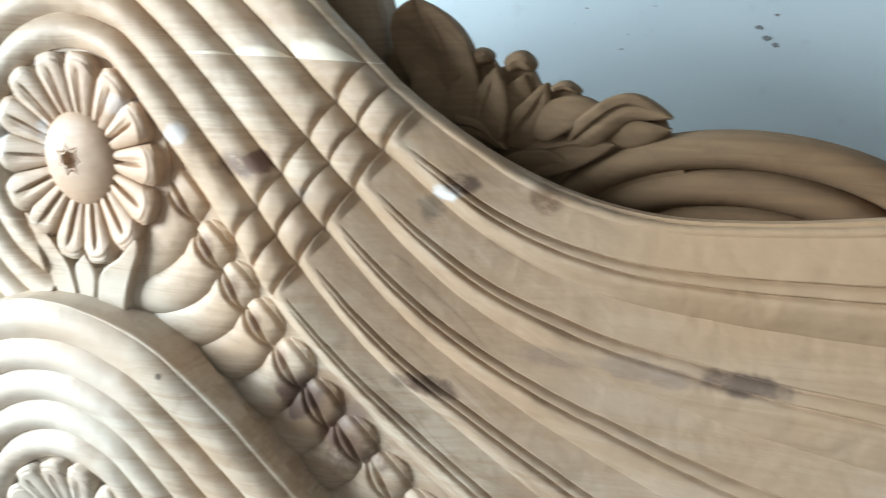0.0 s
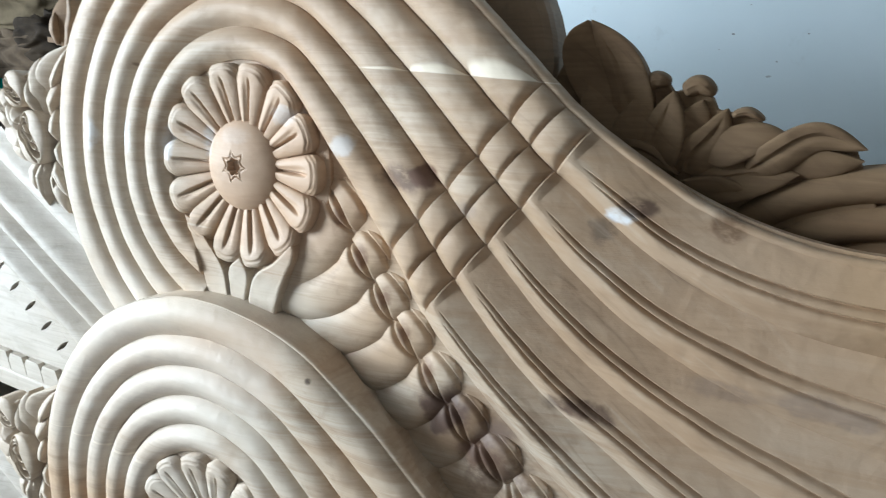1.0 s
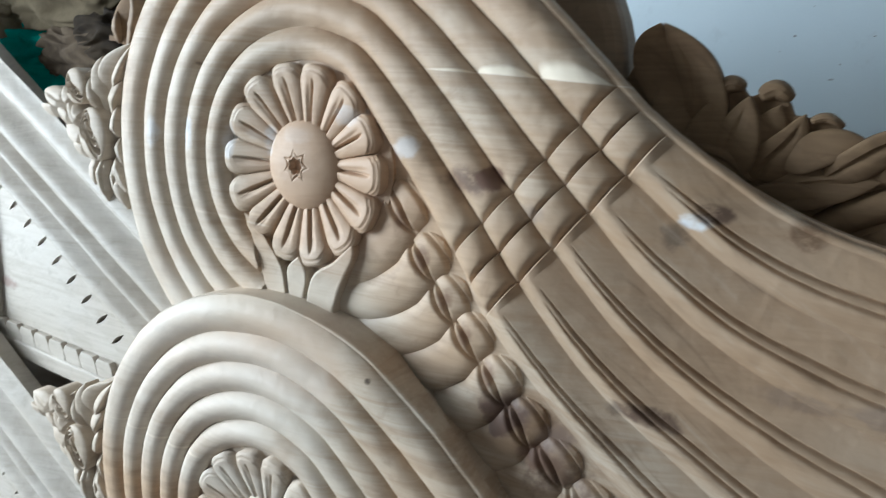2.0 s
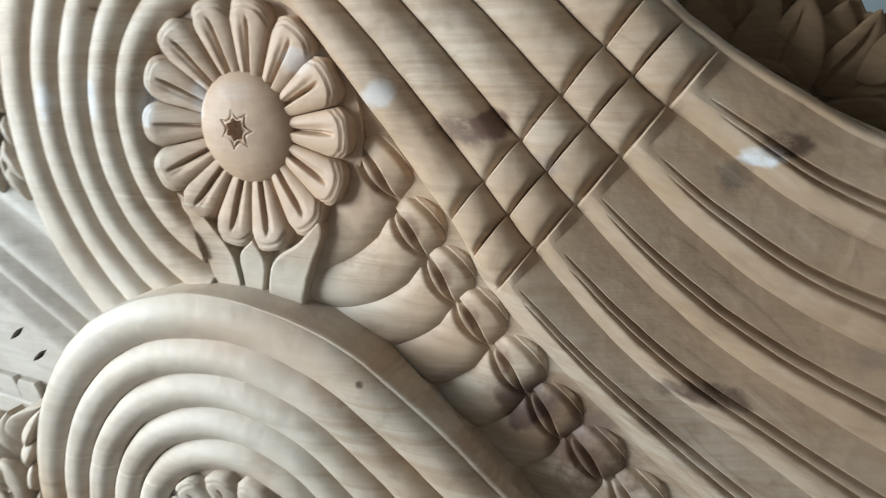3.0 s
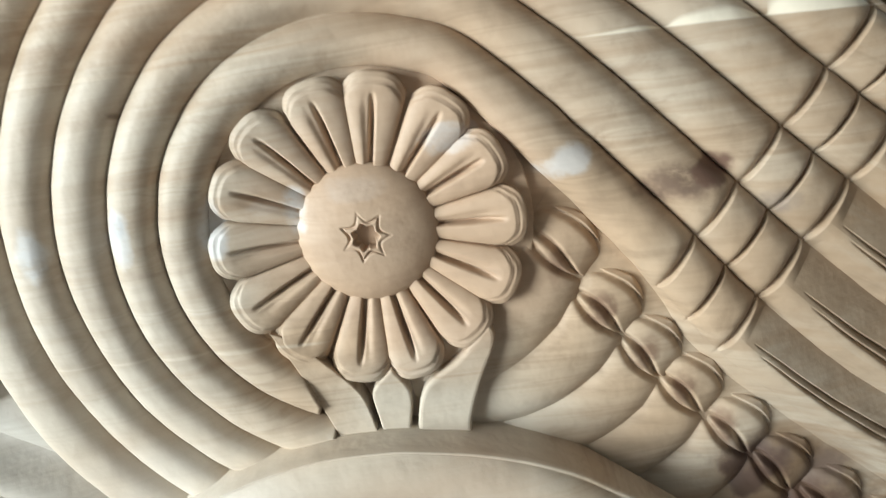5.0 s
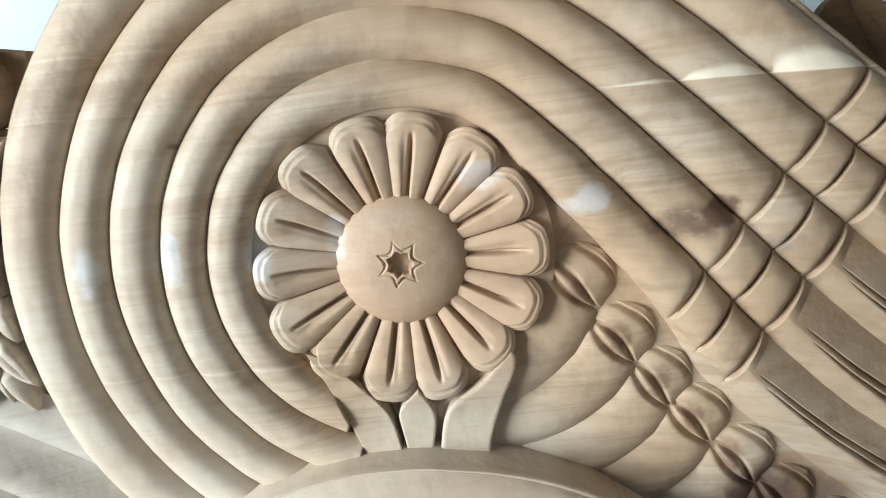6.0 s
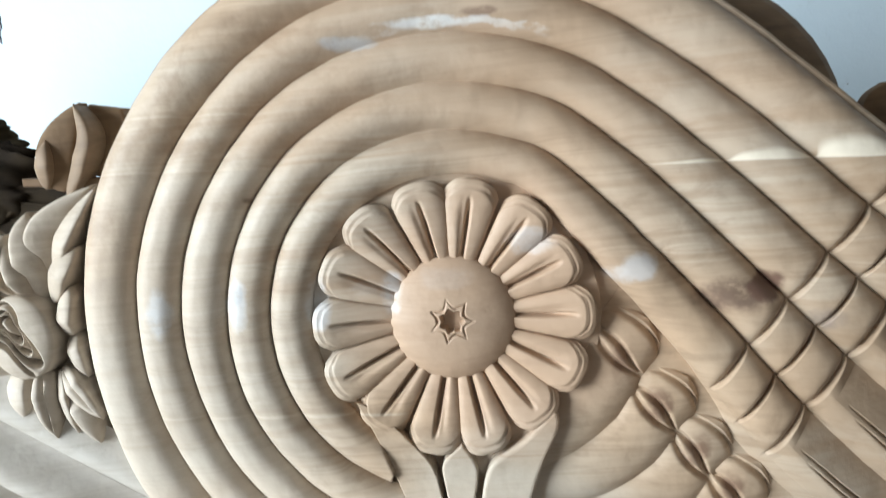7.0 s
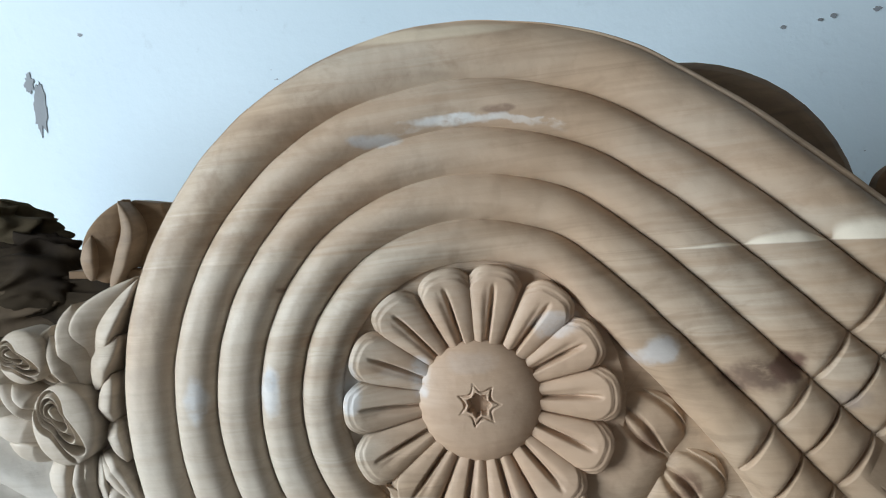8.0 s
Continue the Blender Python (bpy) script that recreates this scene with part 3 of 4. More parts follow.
stem = part("stem", pad("stem", [(0.003, -0.075), (0.0115, -0.089), (0.0105, -0.106), (0.004, -0.132), (-0.002, -0.132), (-0.0075, -0.103), (-0.0085, -0.087)], -0.0035), WOOD, headboard, "three carved stem leaves below the flower")
part("leaf", pad("leaf", [(-0.0585, -0.048), (-0.046, -0.073), (-0.031, -0.110), (-0.025, -0.134), (-0.004, -0.134), (-0.0095, -0.108), (-0.015, -0.088), (-0.030, -0.070), (-0.046, -0.054)], -0.0045), WOOD, stem)
part("leaf", pad("leaf", [(0.0120, -0.134), (0.0145, -0.104), (0.021, -0.086), (0.040, -0.072), (0.056, -0.055), (0.060, -0.064), (0.050, -0.088), (0.043, -0.112), (0.044, -0.134)], -0.0045), WOOD, stem)

# row of overlapping lobes between the scrolls
chain = part("leaf_border", slab("leaf_row_ground", [(0.03, Z0 - 0.13), (0.05, Z0 - 0.05), (0.10, Z0 + 0.02), (0.33, Z0 - 0.22), (0.3, Z0 - 0.26)], 0.0093, 0.0098, 0), WOOD, headboard, "row of overlapping rounded carved lobes")
TIPS = [(0.1120, -0.0030), (0.1345, -0.0385), (0.1550, -0.0665), (0.1770, -0.0910), (0.2030, -0.1190), (0.2275, -0.1455), (0.2560, -0.1690), (0.2830, -0.1920), (0.3100, -0.2140)]
for i, (tx, tz) in enumerate(TIPS):
    mx, mz = tx - 0.0185, tz - 0.0215
    axis = [(mx - 0.094, mz - 0.049), (mx - 0.042, mz - 0.0375), (mx - 0.0105, mz - 0.0170), (mx, mz), (tx, tz)]
    if i == 0:  # the first one bends down beside the flower
        axis[:3] = [(0.016, -0.099), (0.050, -0.079), (0.0815, -0.0485)]
    part("lobe", lobe_mesh("lobe", axis, 0.0235 if i == 0 else 0.0215, 0.0112 + 0.0005 * math.sin(i * 2.1), 0.0140, i), WOOD, chain)

# ---- rose carving, mouldings and panels beside the scroll ----


def rose_mesh(name, cx, cz, rx, rz, y, height, tilt=0.0, heart=(-0.24, 0.44)):
    """A carved rose head: a domed oval into which nested drop-shaped petal edges are cut round a heart off its middle."""
    rr, th = np.linspace(0, 1, 84), np.linspace(0, 2 * np.pi, 180, endpoint=False)
    v = np.zeros((85, 180, 3))
    aim = math.atan2(-0.9 - heart[1], 0.57 - heart[0])
    for i, r in enumerate(rr):
        h = height * (0.78 + 0.22 * (1 - r**3.0) ** 0.5) * np.ones(180)
        px, pz = r * np.cos(th), r * np.sin(th)
        dx, dz = px - heart[0], pz - heart[1]
        turn = (np.arctan2(dz, dx) - aim + np.pi) % (2 * np.pi) - np.pi
        reach = 0.46 + 1.02 * np.exp(-((turn / 0.40) ** 2))
        d = np.hypot(dx, dz) / reach
        fade = np.clip((1 - r) * 7, 0, 1)
        for ring, deep, keep in ((0.94, 0.42, 1.0), (0.62, 0.34, 0.9), (0.34, 0.36, 1.0)):
            e = d - ring - 0.05 * np.sin(turn + ring * 5)
            strength = keep if ring < 1 else 0.35 + 0.65 * np.clip(0.5 + np.sin(turn + 0.5), 0, 1)
            h = h - deep * height * np.where(e < 0, np.exp(-((e / 0.15) ** 2)), np.exp(-((e / 0.035) ** 2))) * fade * strength
        # a wrapped petal on the lower side
        for ring, deep in ((1.30, 0.24),):
            e = d - ring
            h = h - deep * height * np.where(e < 0, np.exp(-((e / 0.20) ** 2)), np.exp(-((e / 0.05) ** 2))) * fade * np.clip(-np.sin(turn) * 2, 0, 1)
        x, z = rx * px, rz * pz
        v[i, :, 0] = cx + x * math.cos(tilt) - z * math.sin(tilt)
        v[i, :, 2] = Z0 + cz + x * math.sin(tilt) + z * math.cos(tilt)
        v[i, :, 1] = y - h
    v[84] = v[83]
    v[84, :, 1] = y + 0.001
    return grid(name, v, True)


SLOPE = radians(-29.3)
ALONG, ACROSS = Vector((math.cos(SLOPE), math.sin(SLOPE))), Vector((math.sin(SLOPE), -math.cos(SLOPE)))
LEAVES = [
    # three places along each leaf, its width, height, cant, point and vein
    ((-0.2460, 0.0300), (-0.2450, 0.0580), (-0.2120, 0.0840), 0.0200, 0.0130, 0.0030, 1.9, 0.0),
    ((-0.2440, 0.0320), (-0.2300, 0.0560), (-0.2090, 0.0830), 0.0180, 0.0150, -0.0035, 1.8, 0.0),
    ((-0.2520, 0.0150), (-0.2555, 0.0450), (-0.2545, 0.0690), 0.0215, 0.0145, 0.0030, 3.0, 0.0),
    ((-0.2560, 0.0140), (-0.2625, 0.0330), (-0.2700, 0.0500), 0.0150, 0.0170, 0.0030, 1.9, 0.0),
    ((-0.2460, 0.0130), (-0.2350, 0.0340), (-0.2235, 0.0480), 0.0200, 0.0165, -0.0030, 3.0, 0.0),
    ((-0.2370, -0.0080), (-0.2345, 0.0060), (-0.2305, 0.0240), 0.0170, 0.0175, -0.0025, 3.2, 0.0),
    ((-0.2360, -0.0050), (-0.2315, -0.0180), (-0.2260, -0.0330), 0.0150, 0.0150, 0.0020, 2.6, 0.0),
    ((-0.2450, -0.0280), (-0.2330, -0.0420), (-0.2190, -0.0600), 0.0200, 0.0160, 0.0025, 2.4, 0.0030),
    ((-0.2400, -0.0400), (-0.2310, -0.0560), (-0.2230, -0.0760), 0.0150, 0.0140, -0.0020, 2.0, 0.0),
    ((-0.2730, -0.0270), (-0.2725, -0.0430), (-0.2710, -0.0590), 0.0205, 0.0150, 0.0025, 3.2, 0.0),
    ((-0.2570, -0.0260), (-0.2530, -0.0470), (-0.2490, -0.0720), 0.0150, 0.0175, -0.0025, 2.4, 0.0022),
    ((-0.2480, -0.0300), (-0.2430, -0.0500), (-0.2370, -0.0700), 0.0120, 0.0130, 0.0025, 2.0, 0.0),
    ((-0.2730, -0.0270), (-0.2910, -0.0255), (-0.3070, -0.0195), 0.0175, 0.0130, -0.0022, 3.0, 0.0),
    ((-0.2760, 0.0060), (-0.2890, 0.0110), (-0.2990, 0.0200), 0.0130, 0.0165, 0.0030, 1.8, 0.0),
    ((-0.2800, -0.0060), (-0.2960, 0.0080), (-0.3110, 0.0260), 0.0150, 0.0140, 0.0030, 2.0, 0.0),
    ((-0.2790, -0.0160), (-0.2980, -0.0100), (-0.3190, -0.0030), 0.0230, 0.0120, 0.0022, 2.6, 0.0),
    ((-0.3000, -0.0040), (-0.3150, 0.0050), (-0.3310, 0.0120), 0.0200, 0.0130, -0.0022, 2.6, 0.0),
    ((-0.3050, 0.0160), (-0.3280, 0.0240), (-0.3520, 0.0290), 0.0240, 0.0130, 0.0030, 2.6, 0.0020),
    ((-0.3200, 0.0080), (-0.3400, 0.0090), (-0.3590, 0.0120), 0.0170, 0.0120, -0.0025, 2.4, 0.0),
    ((-0.2980, 0.0150), (-0.3080, 0.0260), (-0.3180, 0.0360), 0.0170, 0.0130, 0.0025, 2.2, 0.0),
    ((-0.2730, 0.0180), (-0.2765, 0.0380), (-0.2700, 0.0560), 0.0150, 0.0135, 0.0030, 2.6, 0.0018),
]


def sloped(d, s):
    """A place on the sloping board: d metres below its upper line, s metres along it."""
    p = Vector((-0.300, -0.0596)) + ACROSS * d + ALONG * s
    return p.x, p.y + Z0


def left_side(dx, dy, dz):
    def moved(me):
        me.transform(Matrix.Translation((dx, dy, dz)))
        return me

    outline = [(-0.405, -0.006), (-0.37, 0.014), (-0.335, 0.024), (-0.30, 0.036), (-0.268, 0.046), (-0.242, 0.072), (-0.218, 0.082), (-0.150, 0.086), (-0.130, -0.150), (-0.20, -0.118)]
    ground = part("rose_panel", moved(slab("rose_panel", [(x, z + Z0) for x, z in outline], 0.027, 0.036, 0.001)), WOOD_ROSE, headboard, "triangular panel of carved roses and leaves")
    raised = [(-0.400, -0.004), (-0.37, 0.012), (-0.335, 0.022), (-0.30, 0.034), (-0.268, 0.044), (-0.244, 0.070), (-0.222, 0.080), (-0.226, 0.050), (-0.232, 0.036), (-0.230, 0.006), (-0.236, -0.010), (-0.229, -0.030), (-0.228, -0.062), (-0.228, -0.100)]
    part("leaf_bed", moved(slab("leaf_bed", [(x, z + Z0) for x, z in raised], 0.0180, 0.0272, 0.001)), WOOD_ROSE, ground)
    part("rose", moved(rose_mesh("rose", -0.2615, -0.0060, 0.0212, 0.0260, 0.0165, 0.0255, 0.14)), WOOD_ROSE, ground)
    part("rosebud", moved(rose_mesh("rosebud", -0.2860, 0.0380, 0.0165, 0.0175, 0.0165, 0.0245, 0.35, (-0.42, 0.34))), WOOD_ROSE, ground)
    for a, b, c, w, rise, cant, point, vein in LEAVES:
        part("leaf", moved(cut_leaf("leaf", [a, b, c], 0.80 * w, rise + 0.0035, 0.0165, 1.3 * cant, point, vein)), WOOD_ROSE, ground)
    # half-round mouldings running down to the scroll
    rails = part("moulding_board", moved(slab("moulding_board", [sloped(-0.030, -0.34), sloped(-0.004, 0.30), sloped(0.100, 0.30), sloped(0.126, -0.34)], 0.0115, 0.034, 0)), WOOD_PALE, headboard, "sloping board of half-round mouldings")
    for middle, width, rise in ((-0.016, 0.031, 0.0085), (0.0184, 0.0366, 0.0165), (0.0490, 0.0240, 0.0135), (0.0772, 0.0320, 0.0145)):
        s = np.linspace(-0.33, 0.24, 70)
        q = np.linspace(-1, 1, 17)
        v = np.zeros((70, 17, 3))
        for i, d in enumerate(s):
            wob = 0.0006 * noise.noise(Vector((d * 20, middle * 90, 5)))
            for m_, a in enumerate(q):
                x, z = sloped(middle + a * width / 2, d)
                v[i, m_] = x, 0.0105 - rise * math.sin(math.pi * ((a + 1) / 2) ** 1.6) ** 0.8 + wob, z
        part("moulding", moved(grid("moulding", v)), WOOD_PALE, rails)
    # edge strip of segments parted by slanting, pointed slits
    lean = Vector((math.cos(radians(-33.8)), math.sin(radians(-33.8))))
    nrm = Vector((-lean.y, lean.x))
    for i in range(-1, 12):
        c = Vector((-0.253, -0.224)) - lean * (0.0302 * i)
        pts = []
        for end in (-1, 1):
            for a in range(9):
                b = (a / 4 - 1) * -end
                gap = 0.0026 * (1 - b * b)
                p = c + lean * (end * 0.0151 - end * gap - 0.0151 + 0.0042 * b) + nrm * (0.0125 * b)
                pts.append((p.x, p.y + Z0))
        part("segment", moved(slab("segment", pts, 0.0085, 0.0185, 0)), WOOD_PALE, rails)
    low, high = Vector((-0.253, -0.224)) + lean * 0.03 + nrm * 0.0126, Vector((-0.253, -0.224)) - lean * 0.36 + nrm * 0.0126
    part("fillet", moved(slab("fillet", [(low.x, low.y + Z0), (high.x, high.y + Z0), sloped(0.0915, -0.33), sloped(0.0915, 0.14)], 0.0085, 0.0112, 0)), WOOD_PALE, rails)
    field = part("flat_panel", moved(slab("flat_panel", [(-0.70, Z0 + 0.06), (-0.12, Z0 - 0.22), (-0.12, Z0 - 0.30), (-0.70, Z0 - 0.30)], 0.0178, 0.033, 0)), WOOD_PALE, headboard, "plain sanded panel with a notched border")
    for i in range(8):
        x = -0.500 + 0.029 * i
        part_outline = [(x + 0.004, Z0 - 0.2585), (x + 0.0245, Z0 - 0.2585), (x + 0.0288, Z0 - 0.2655), (x + 0.0330, Z0 - 0.2790), (x + 0.0045, Z0 - 0.2790), (x + 0.0002, Z0 - 0.2655)]
        part("notch_block", moved(slab("notch_block", part_outline, 0.0105, 0.0176, 0.0008)), WOOD_PALE, field)
    part("border_rail", moved(slab("border_rail", [(-0.60, Z0 - 0.2785), (-0.20, Z0 - 0.2785), (-0.20, Z0 - 0.300), (-0.60, Z0 - 0.300)], 0.0085, 0.0176, 0.003)), WOOD_PALE, field)
    part("border_rail", moved(slab("border_rail", [(-0.500, Z0 - 0.08), (-0.490, Z0 - 0.08), (-0.485, Z0 - 0.258), (-0.495, Z0 - 0.258)], 0.0085, 0.0176, 0.002)), WOOD_PALE, field)


left_side(0, 0, 0)
left_side(-0.005, -0.03, -0.333)

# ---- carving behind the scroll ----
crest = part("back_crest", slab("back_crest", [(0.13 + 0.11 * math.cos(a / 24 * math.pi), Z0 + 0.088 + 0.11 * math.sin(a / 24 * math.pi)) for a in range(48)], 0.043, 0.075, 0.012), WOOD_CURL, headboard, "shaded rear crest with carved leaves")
part("rear_board", slab("rear_board", [(-0.2, Z0 - 0.6), (0.75, Z0 - 0.6), (0.75, Z0 + 0.02), (0.55, Z0 + 0.03), (0.46, Z0 + 0.045), (0.2, Z0 + 0.05), (0.1, Z0 + 0.08), (-0.2, Z0 + 0.05)], 0.060, 0.082, 0.002), WOOD_BACK_SHADED, headboard)
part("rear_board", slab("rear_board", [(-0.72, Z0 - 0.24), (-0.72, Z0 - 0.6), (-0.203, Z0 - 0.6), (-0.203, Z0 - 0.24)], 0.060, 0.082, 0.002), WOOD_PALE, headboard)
part("rear_board", slab("rear_board", [(-0.335, Z0 + 0.030), (-0.335, Z0 + 0.066), (-0.272, Z0 + 0.072), (-0.206, Z0 + 0.096), (-0.206, Z0 + 0.030)], 0.0750, 0.0820, 0.002), WOOD_BACK_SHADED, headboard)
# leaf ground, leaves and mouldings are coloured darker than the crest for their shade
part("leaf_ground", slab("leaf_ground", [(0.46, Z0 + 0.0), (0.22, Z0 + 0.0), (0.239, Z0 + 0.087), (0.250, Z0 + 0.112), (0.258, Z0 + 0.124), (0.270, Z0 + 0.119), (0.282, Z0 + 0.111), (0.288, Z0 + 0.102), (0.298, Z0 + 0.093), (0.308, Z0 + 0.091), (0.316, Z0 + 0.090), (0.320, Z0 + 0.085), (0.328, Z0 + 0.089), (0.337, Z0 + 0.090), (0.344, Z0 + 0.084), (0.348, Z0 + 0.077), (0.355, Z0 + 0.076), (0.365, Z0 + 0.077), (0.374, Z0 + 0.073), (0.377, Z0 + 0.066), (0.388, Z0 + 0.064), (0.403, Z0 + 0.067), (0.417, Z0 + 0.067), (0.426, Z0 + 0.065)], 0.0520, 0.0595, 0.0015), WOOD_BACK_SHADED, crest)
BACK_LEAVES = [
    ((0.2790, 0.0770), (0.2570, 0.1070), (0.2580, 0.1270), 0.0260),
    ((0.2950, 0.0750), (0.2840, 0.1010), (0.2610, 0.1270), 0.0248),
    ((0.2860, 0.0520), (0.2720, 0.0710), (0.2650, 0.0860), 0.0190),
    ((0.3030, 0.0880), (0.3080, 0.0920), (0.3170, 0.0910), 0.0120),
    ((0.3260, 0.0860), (0.3350, 0.0910), (0.3450, 0.0860), 0.0128),
    ((0.3570, 0.0740), (0.3660, 0.0770), (0.3760, 0.0730), 0.0066),
    ((0.2970, 0.0460), (0.3010, 0.0660), (0.3020, 0.0840), 0.0234),
    ((0.3160, 0.0460), (0.3190, 0.0660), (0.3210, 0.0860), 0.0243),
    ((0.3300, 0.0460), (0.3350, 0.0640), (0.3390, 0.0820), 0.0246),
    ((0.3390, 0.0450), (0.3490, 0.0600), (0.3540, 0.0780), 0.0201),
    ((0.3550, 0.0530), (0.3730, 0.0620), (0.3900, 0.0660), 0.0190),
    ((0.3840, 0.0500), (0.4060, 0.0660), (0.4330, 0.0620), 0.0176),
    ((0.3880, 0.0500), (0.4140, 0.0510), (0.4330, 0.0550), 0.0160),
    ((0.3540, 0.0310), (0.3780, 0.0380), (0.4010, 0.0430), 0.0210),
    ((0.3390, 0.0240), (0.3590, 0.0290), (0.3790, 0.0260), 0.0144),
    ((0.2970, 0.0460), (0.3120, 0.0440), (0.3310, 0.0340), 0.0126),
]
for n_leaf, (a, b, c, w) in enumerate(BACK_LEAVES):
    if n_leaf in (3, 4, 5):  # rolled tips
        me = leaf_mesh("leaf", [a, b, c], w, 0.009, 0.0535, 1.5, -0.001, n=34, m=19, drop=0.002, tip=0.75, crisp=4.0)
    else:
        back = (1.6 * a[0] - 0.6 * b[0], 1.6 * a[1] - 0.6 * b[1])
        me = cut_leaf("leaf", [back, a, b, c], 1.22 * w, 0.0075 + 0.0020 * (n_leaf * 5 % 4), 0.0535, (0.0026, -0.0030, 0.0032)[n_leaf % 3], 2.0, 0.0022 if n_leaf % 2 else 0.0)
    part("leaf", me, WOOD_BACK_SHADED, crest)
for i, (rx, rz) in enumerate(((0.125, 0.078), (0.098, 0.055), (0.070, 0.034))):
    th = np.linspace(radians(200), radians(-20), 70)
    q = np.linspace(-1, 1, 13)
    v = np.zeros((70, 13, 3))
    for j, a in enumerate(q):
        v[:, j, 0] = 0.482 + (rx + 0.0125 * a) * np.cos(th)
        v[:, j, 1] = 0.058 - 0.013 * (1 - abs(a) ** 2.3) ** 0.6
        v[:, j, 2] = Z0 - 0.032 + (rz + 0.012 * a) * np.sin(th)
    part("moulding", grid("moulding", v), WOOD_BACK_SHADED, crest)

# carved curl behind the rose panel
curl = part("rear_curl", slab("rear_curl", [(-0.252, Z0 + 0.091), (-0.249, Z0 + 0.107), (-0.242, Z0 + 0.119), (-0.231, Z0 + 0.128), (-0.221, Z0 + 0.133), (-0.201, Z0 + 0.130), (-0.198, Z0 + 0.119), (-0.206, Z0 + 0.098), (-0.212, Z0 + 0.088)], 0.026, 0.050, 0.002), WOOD_BACK_SHADED, headboard, "curled brown leaf carved behind the panel")
# body in the darker copy, raised leaves in the lighter, for shade and light
part("leaf", cut_leaf("leaf", [(-0.240, 0.080), (-0.241, 0.104), (-0.223, 0.1335)], 0.0215, 0.010, 0.0255, 0.002, 2.2, 0.0), WOOD_BACK_SHADED, curl)
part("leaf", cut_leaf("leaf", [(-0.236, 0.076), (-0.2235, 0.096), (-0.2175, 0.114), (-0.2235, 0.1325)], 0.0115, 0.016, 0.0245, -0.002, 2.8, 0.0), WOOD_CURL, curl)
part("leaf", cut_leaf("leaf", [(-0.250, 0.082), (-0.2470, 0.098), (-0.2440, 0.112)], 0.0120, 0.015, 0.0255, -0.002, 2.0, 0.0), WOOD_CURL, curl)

part("ledge", slab("ledge", [(-0.266, Z0 + 0.084), (-0.266, Z0 + 0.089), (-0.215, Z0 + 0.088), (-0.215, Z0 + 0.082)], 0.020, 0.034, 0.001), WOOD_BACK_SHADED, headboard)

# board below, out of sight, on which the headboard stands
part("lower_board", box("lower_board", (-0.70, 0.06, 0.0), (0.75, 0.084, Z0 - 0.55), 0.002), WOOD_BACK_SHADED, headboard)

# ---- cloths lying on the headboard ----


def crumple(name, centre, size, seed, folds):
    th = np.linspace(0, 2 * np.pi, 110, endpoint=False)
    bm_v = np.zeros((51 * 2 - 1, 110, 3))
    phi = np.linspace(-math.pi / 2, math.pi / 2, 101)
    for i, p in enumerate(phi):
        for j, a in enumerate(th):
            d = Vector((math.cos(p) * math.cos(a), math.cos(p) * math.sin(a), math.sin(p)))
            w = Vector((d.x, d.y, d.z * 1.6)) * folds + Vector((seed, seed * 2, 0))
            warp = Vector((noise.noise(w * 0.8), noise.noise(w * 0.8 + Vector((9, 0, 0))), noise.noise(w * 0.8 + Vector((0, 9, 0))))) * 1.6
            crease = math.sqrt(noise.noise(w * 0.8 + warp) ** 2 + 0.004)
            fine = math.sqrt(noise.noise(w * 1.8 + warp * 1.5) ** 2 + 0.004)
            f = 1.10 + 0.22 * noise.noise(w * 0.6) - 0.40 * min(crease * 2.0, 0.8) - 0.08 * min(fine * 2.4, 0.8)
            bm_v[i, j] = centre[0] + size[0] * d.x * f, centre[1] + size[1] * d.y * f, centre[2] + size[2] * d.z * f
    return grid(name, bm_v, True)


for nm, c, size, seed, folds, mat, text in (
    ("khaki_cloth", (-0.435, 0.085, Z0 + 0.112), (0.125, 0.030, 0.046), 3.3, 1.1, KHAKI, "crumpled khaki cloth heaped behind the roses"),
    ("olive_cloth", (-0.570, 0.085, Z0 + 0.110), (0.085, 0.028, 0.060), 4.4, 1.1, KHAKI, "crumpled olive cloth at the end of the heap"),
    ("dark_cloth", (-0.330, 0.070, Z0 + 0.084), (0.062, 0.026, 0.036), 7.1, 1.0, GREY, "dark brown bunched cloth on the heap"),
    ("dark_cloth", (-0.268, 0.060, Z0 + 0.060), (0.066, 0.012, 0.029), 6.3, 1.2, GREY, "dark brown cloth tucked behind the roses"),
    ("brown_cloth", (-0.370, 0.072, Z0 + 0.066), (0.094, 0.028, 0.042), 2.1, 1.15, BROWN, "crumpled brown cloth on the heap"),
    ("teal_cloth", (-0.475, 0.086, Z0 + 0.050), (0.100, 0.028, 0.056), 5.2, 1.3, TEAL, "crumpled teal green cloth on the headboard"),
):
    tagged(part(nm, crumple(nm, c, size, seed, folds), mat), text, "cloth")

# ---- the room ----


def structure(name, lo, hi, material, label):
    return tagged(part(name, box(name, lo, hi), material), label, "structure" if not name.startswith("wall") else "wall", kind="structure")


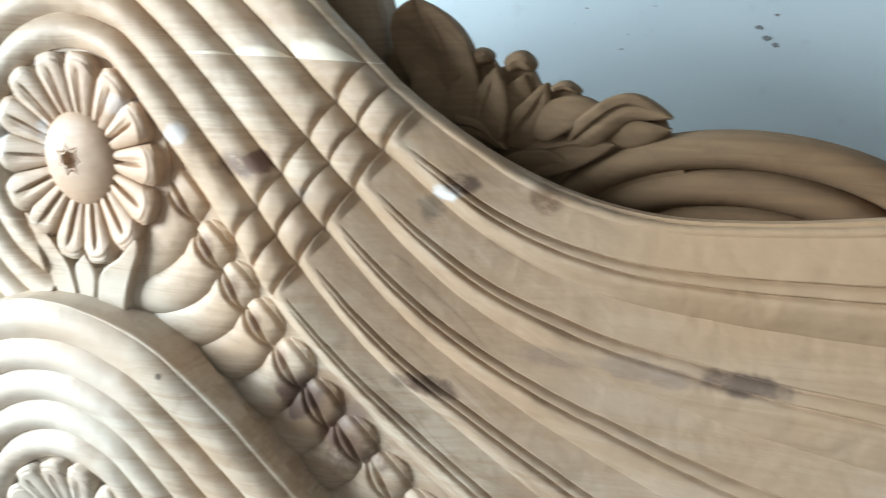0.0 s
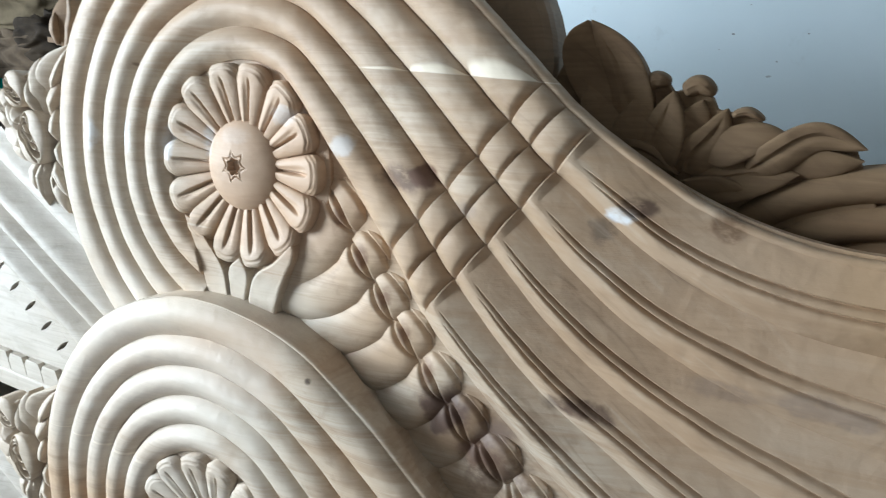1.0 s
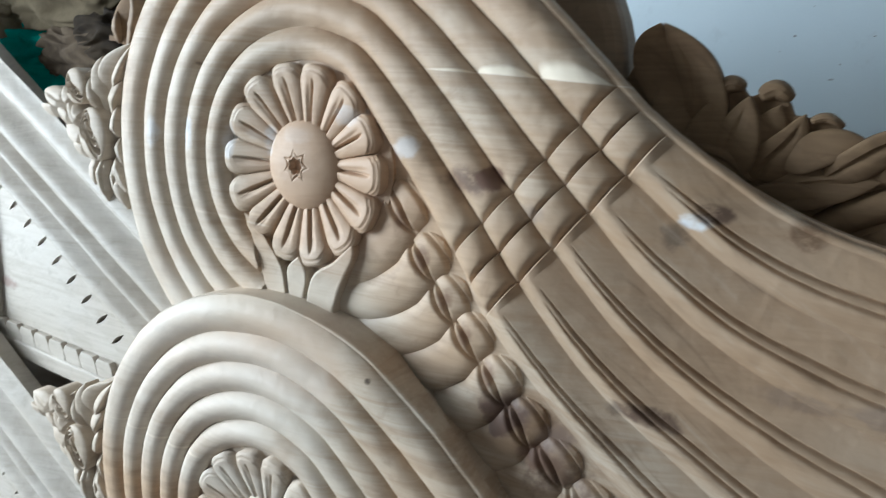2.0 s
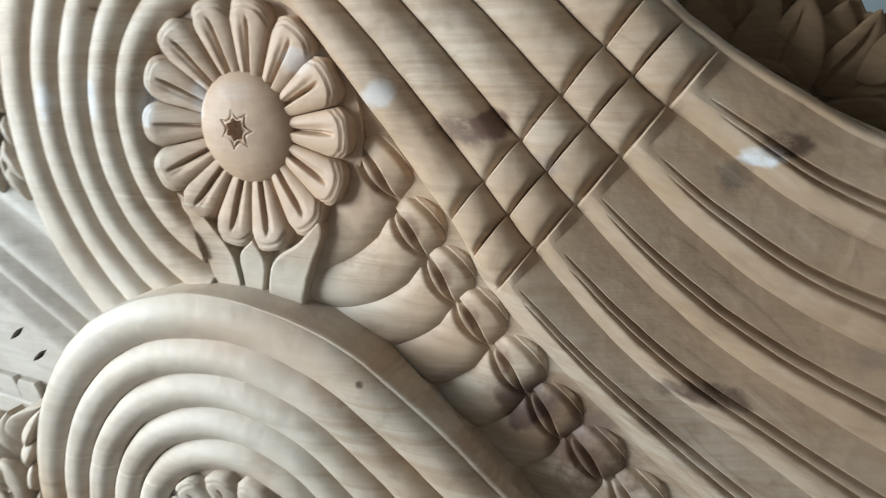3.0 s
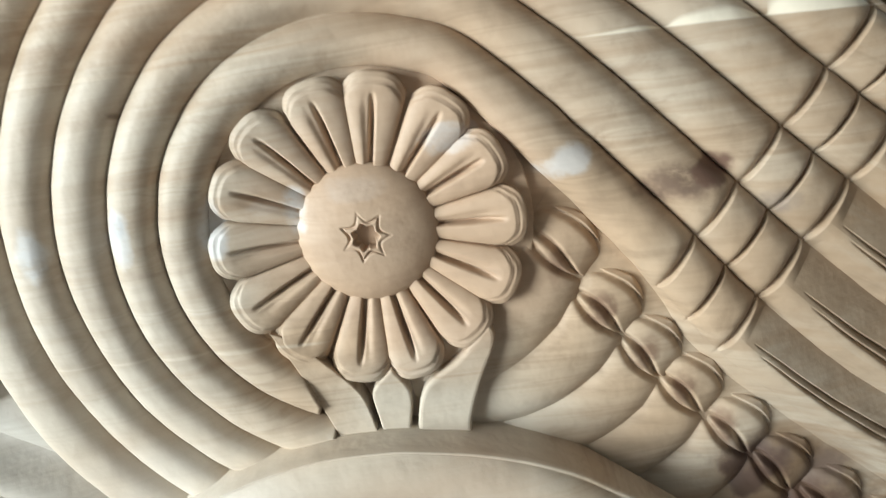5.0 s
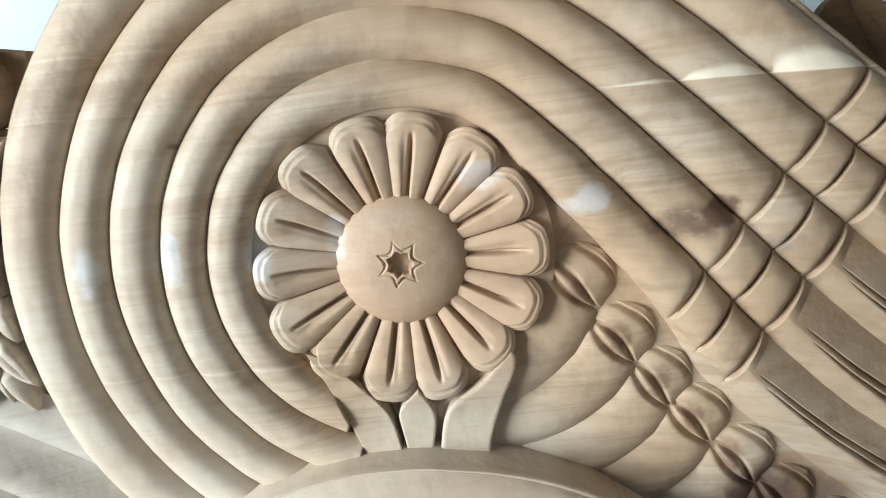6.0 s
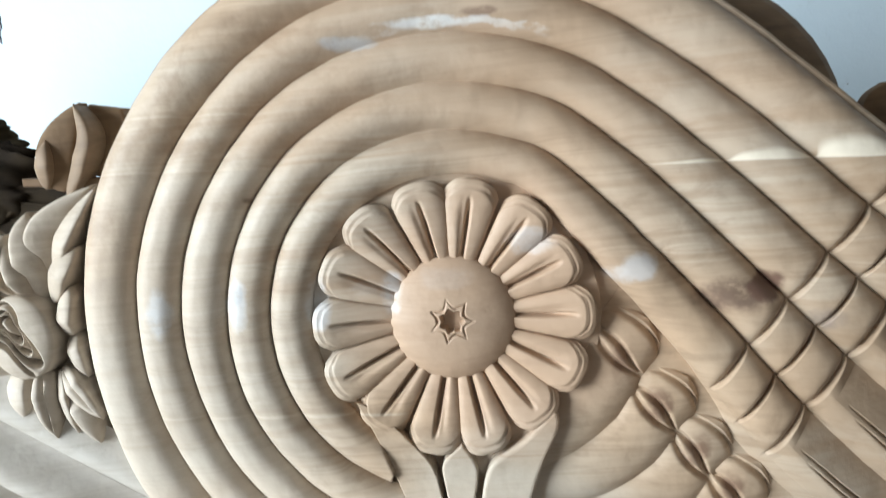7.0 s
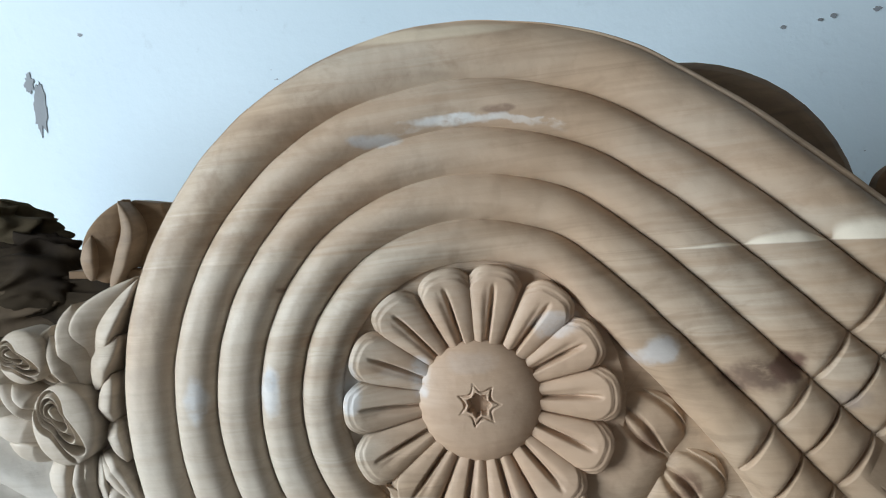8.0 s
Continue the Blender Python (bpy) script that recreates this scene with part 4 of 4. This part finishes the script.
WALL_Y = 0.36
structure("wall_north", (-2.1, WALL_Y, 0), (2.6, WALL_Y + 0.2, 2.9), WALL, "blue-white painted plaster wall with small stains")
structure("floor", (-2.1, -3.1, -0.1), (2.6, WALL_Y + 0.2, 0), CONCRETE, "grey concrete workshop floor")
structure("ceiling", (-2.8, -3.3, 2.9), (2.8, WALL_Y + 0.4, 3.0), ROOM, "plain plaster ceiling")
structure("wall_east", (2.6, -3.3, 0), (2.8, WALL_Y + 0.2, 2.9), ROOM, "plain plaster wall")
for nm, lo, hi in (("wall_west", (-2.1, -3.3, 0), (-1.9, -1.68, 2.9)), ("wall_west_2", (-2.1, -0.56, 0), (-1.9, WALL_Y, 2.9)), ("wall_west_3", (-2.1, -1.68, 0), (-1.9, -0.56, 0.68)), ("wall_west_4", (-2.1, -1.68, 1.92), (-1.9, -0.56, 2.9))):
    structure(nm, lo, hi, ROOM, "plain plaster wall beside a window")
# unseen wall, its opening added for the fill light
for nm, lo, hi in (("wall_south", (-1.9, -3.3, 0), (0.2, -3.1, 2.9)), ("wall_south_2", (1.2, -3.3, 0), (2.6, -3.1, 2.9)), ("wall_south_3", (0.2, -3.3, 2.1), (1.2, -3.1, 2.9))):
    structure(nm, lo, hi, ROOM, "unseen plaster wall with a gap for the fill light")
structure("ground", (-60, -60, -0.3), (60, 60, -0.11), CONCRETE, "plain ground outside")


def flake(name, cx, cz, w, h, seed, label):
    """A thin patch where the paint has come off, with an uneven edge."""
    pts = []
    for a in range(34):
        u = a / 34 * 2 * math.pi
        f = 1 + 0.5 * noise.noise(Vector((math.cos(u) * 2 + seed, math.sin(u) * 2, seed))) + 0.35 * noise.noise(Vector((math.cos(u) * 6 + seed, math.sin(u) * 6, seed * 3)))
        pts.append((cx + w * f * math.cos(u), Z0 + cz + h * f * math.sin(u)))
    return tagged(part(name, slab(name, pts, WALL_Y - 0.001, WALL_Y + 0.003, 0), BARE), label, "wall stain", kind="structure")


flake("peeled_patch", -0.5161, 0.2587, 0.0081, 0.0288, 4.0, "grey patch of peeled wall paint")
flake("peeled_patch", -0.5276, 0.2889, 0.0058, 0.0115, 2.0, "grey patch of peeled wall paint")
for i, (x, z, r) in enumerate(((0.3056, 0.2789, 0.0039), (0.3416, 0.2832, 0.0033), (0.3545, 0.2861, 0.0046), (0.3962, 0.2889, 0.0052), (-0.46, 0.3379, 0.0039), (-0.2585, 0.381, 0.0026), (0.2626, 0.2162, 0.0033), (0.4778, 0.1312, 0.0039), (0.4863, 0.1213, 0.0052), (0.4948, 0.1157, 0.0039), (0.492, 0.1426, 0.0026))):
    flake("wall_spot", x, z, r * 0.75, r * 0.45, i * 1.7, "small dark spot on the painted wall")
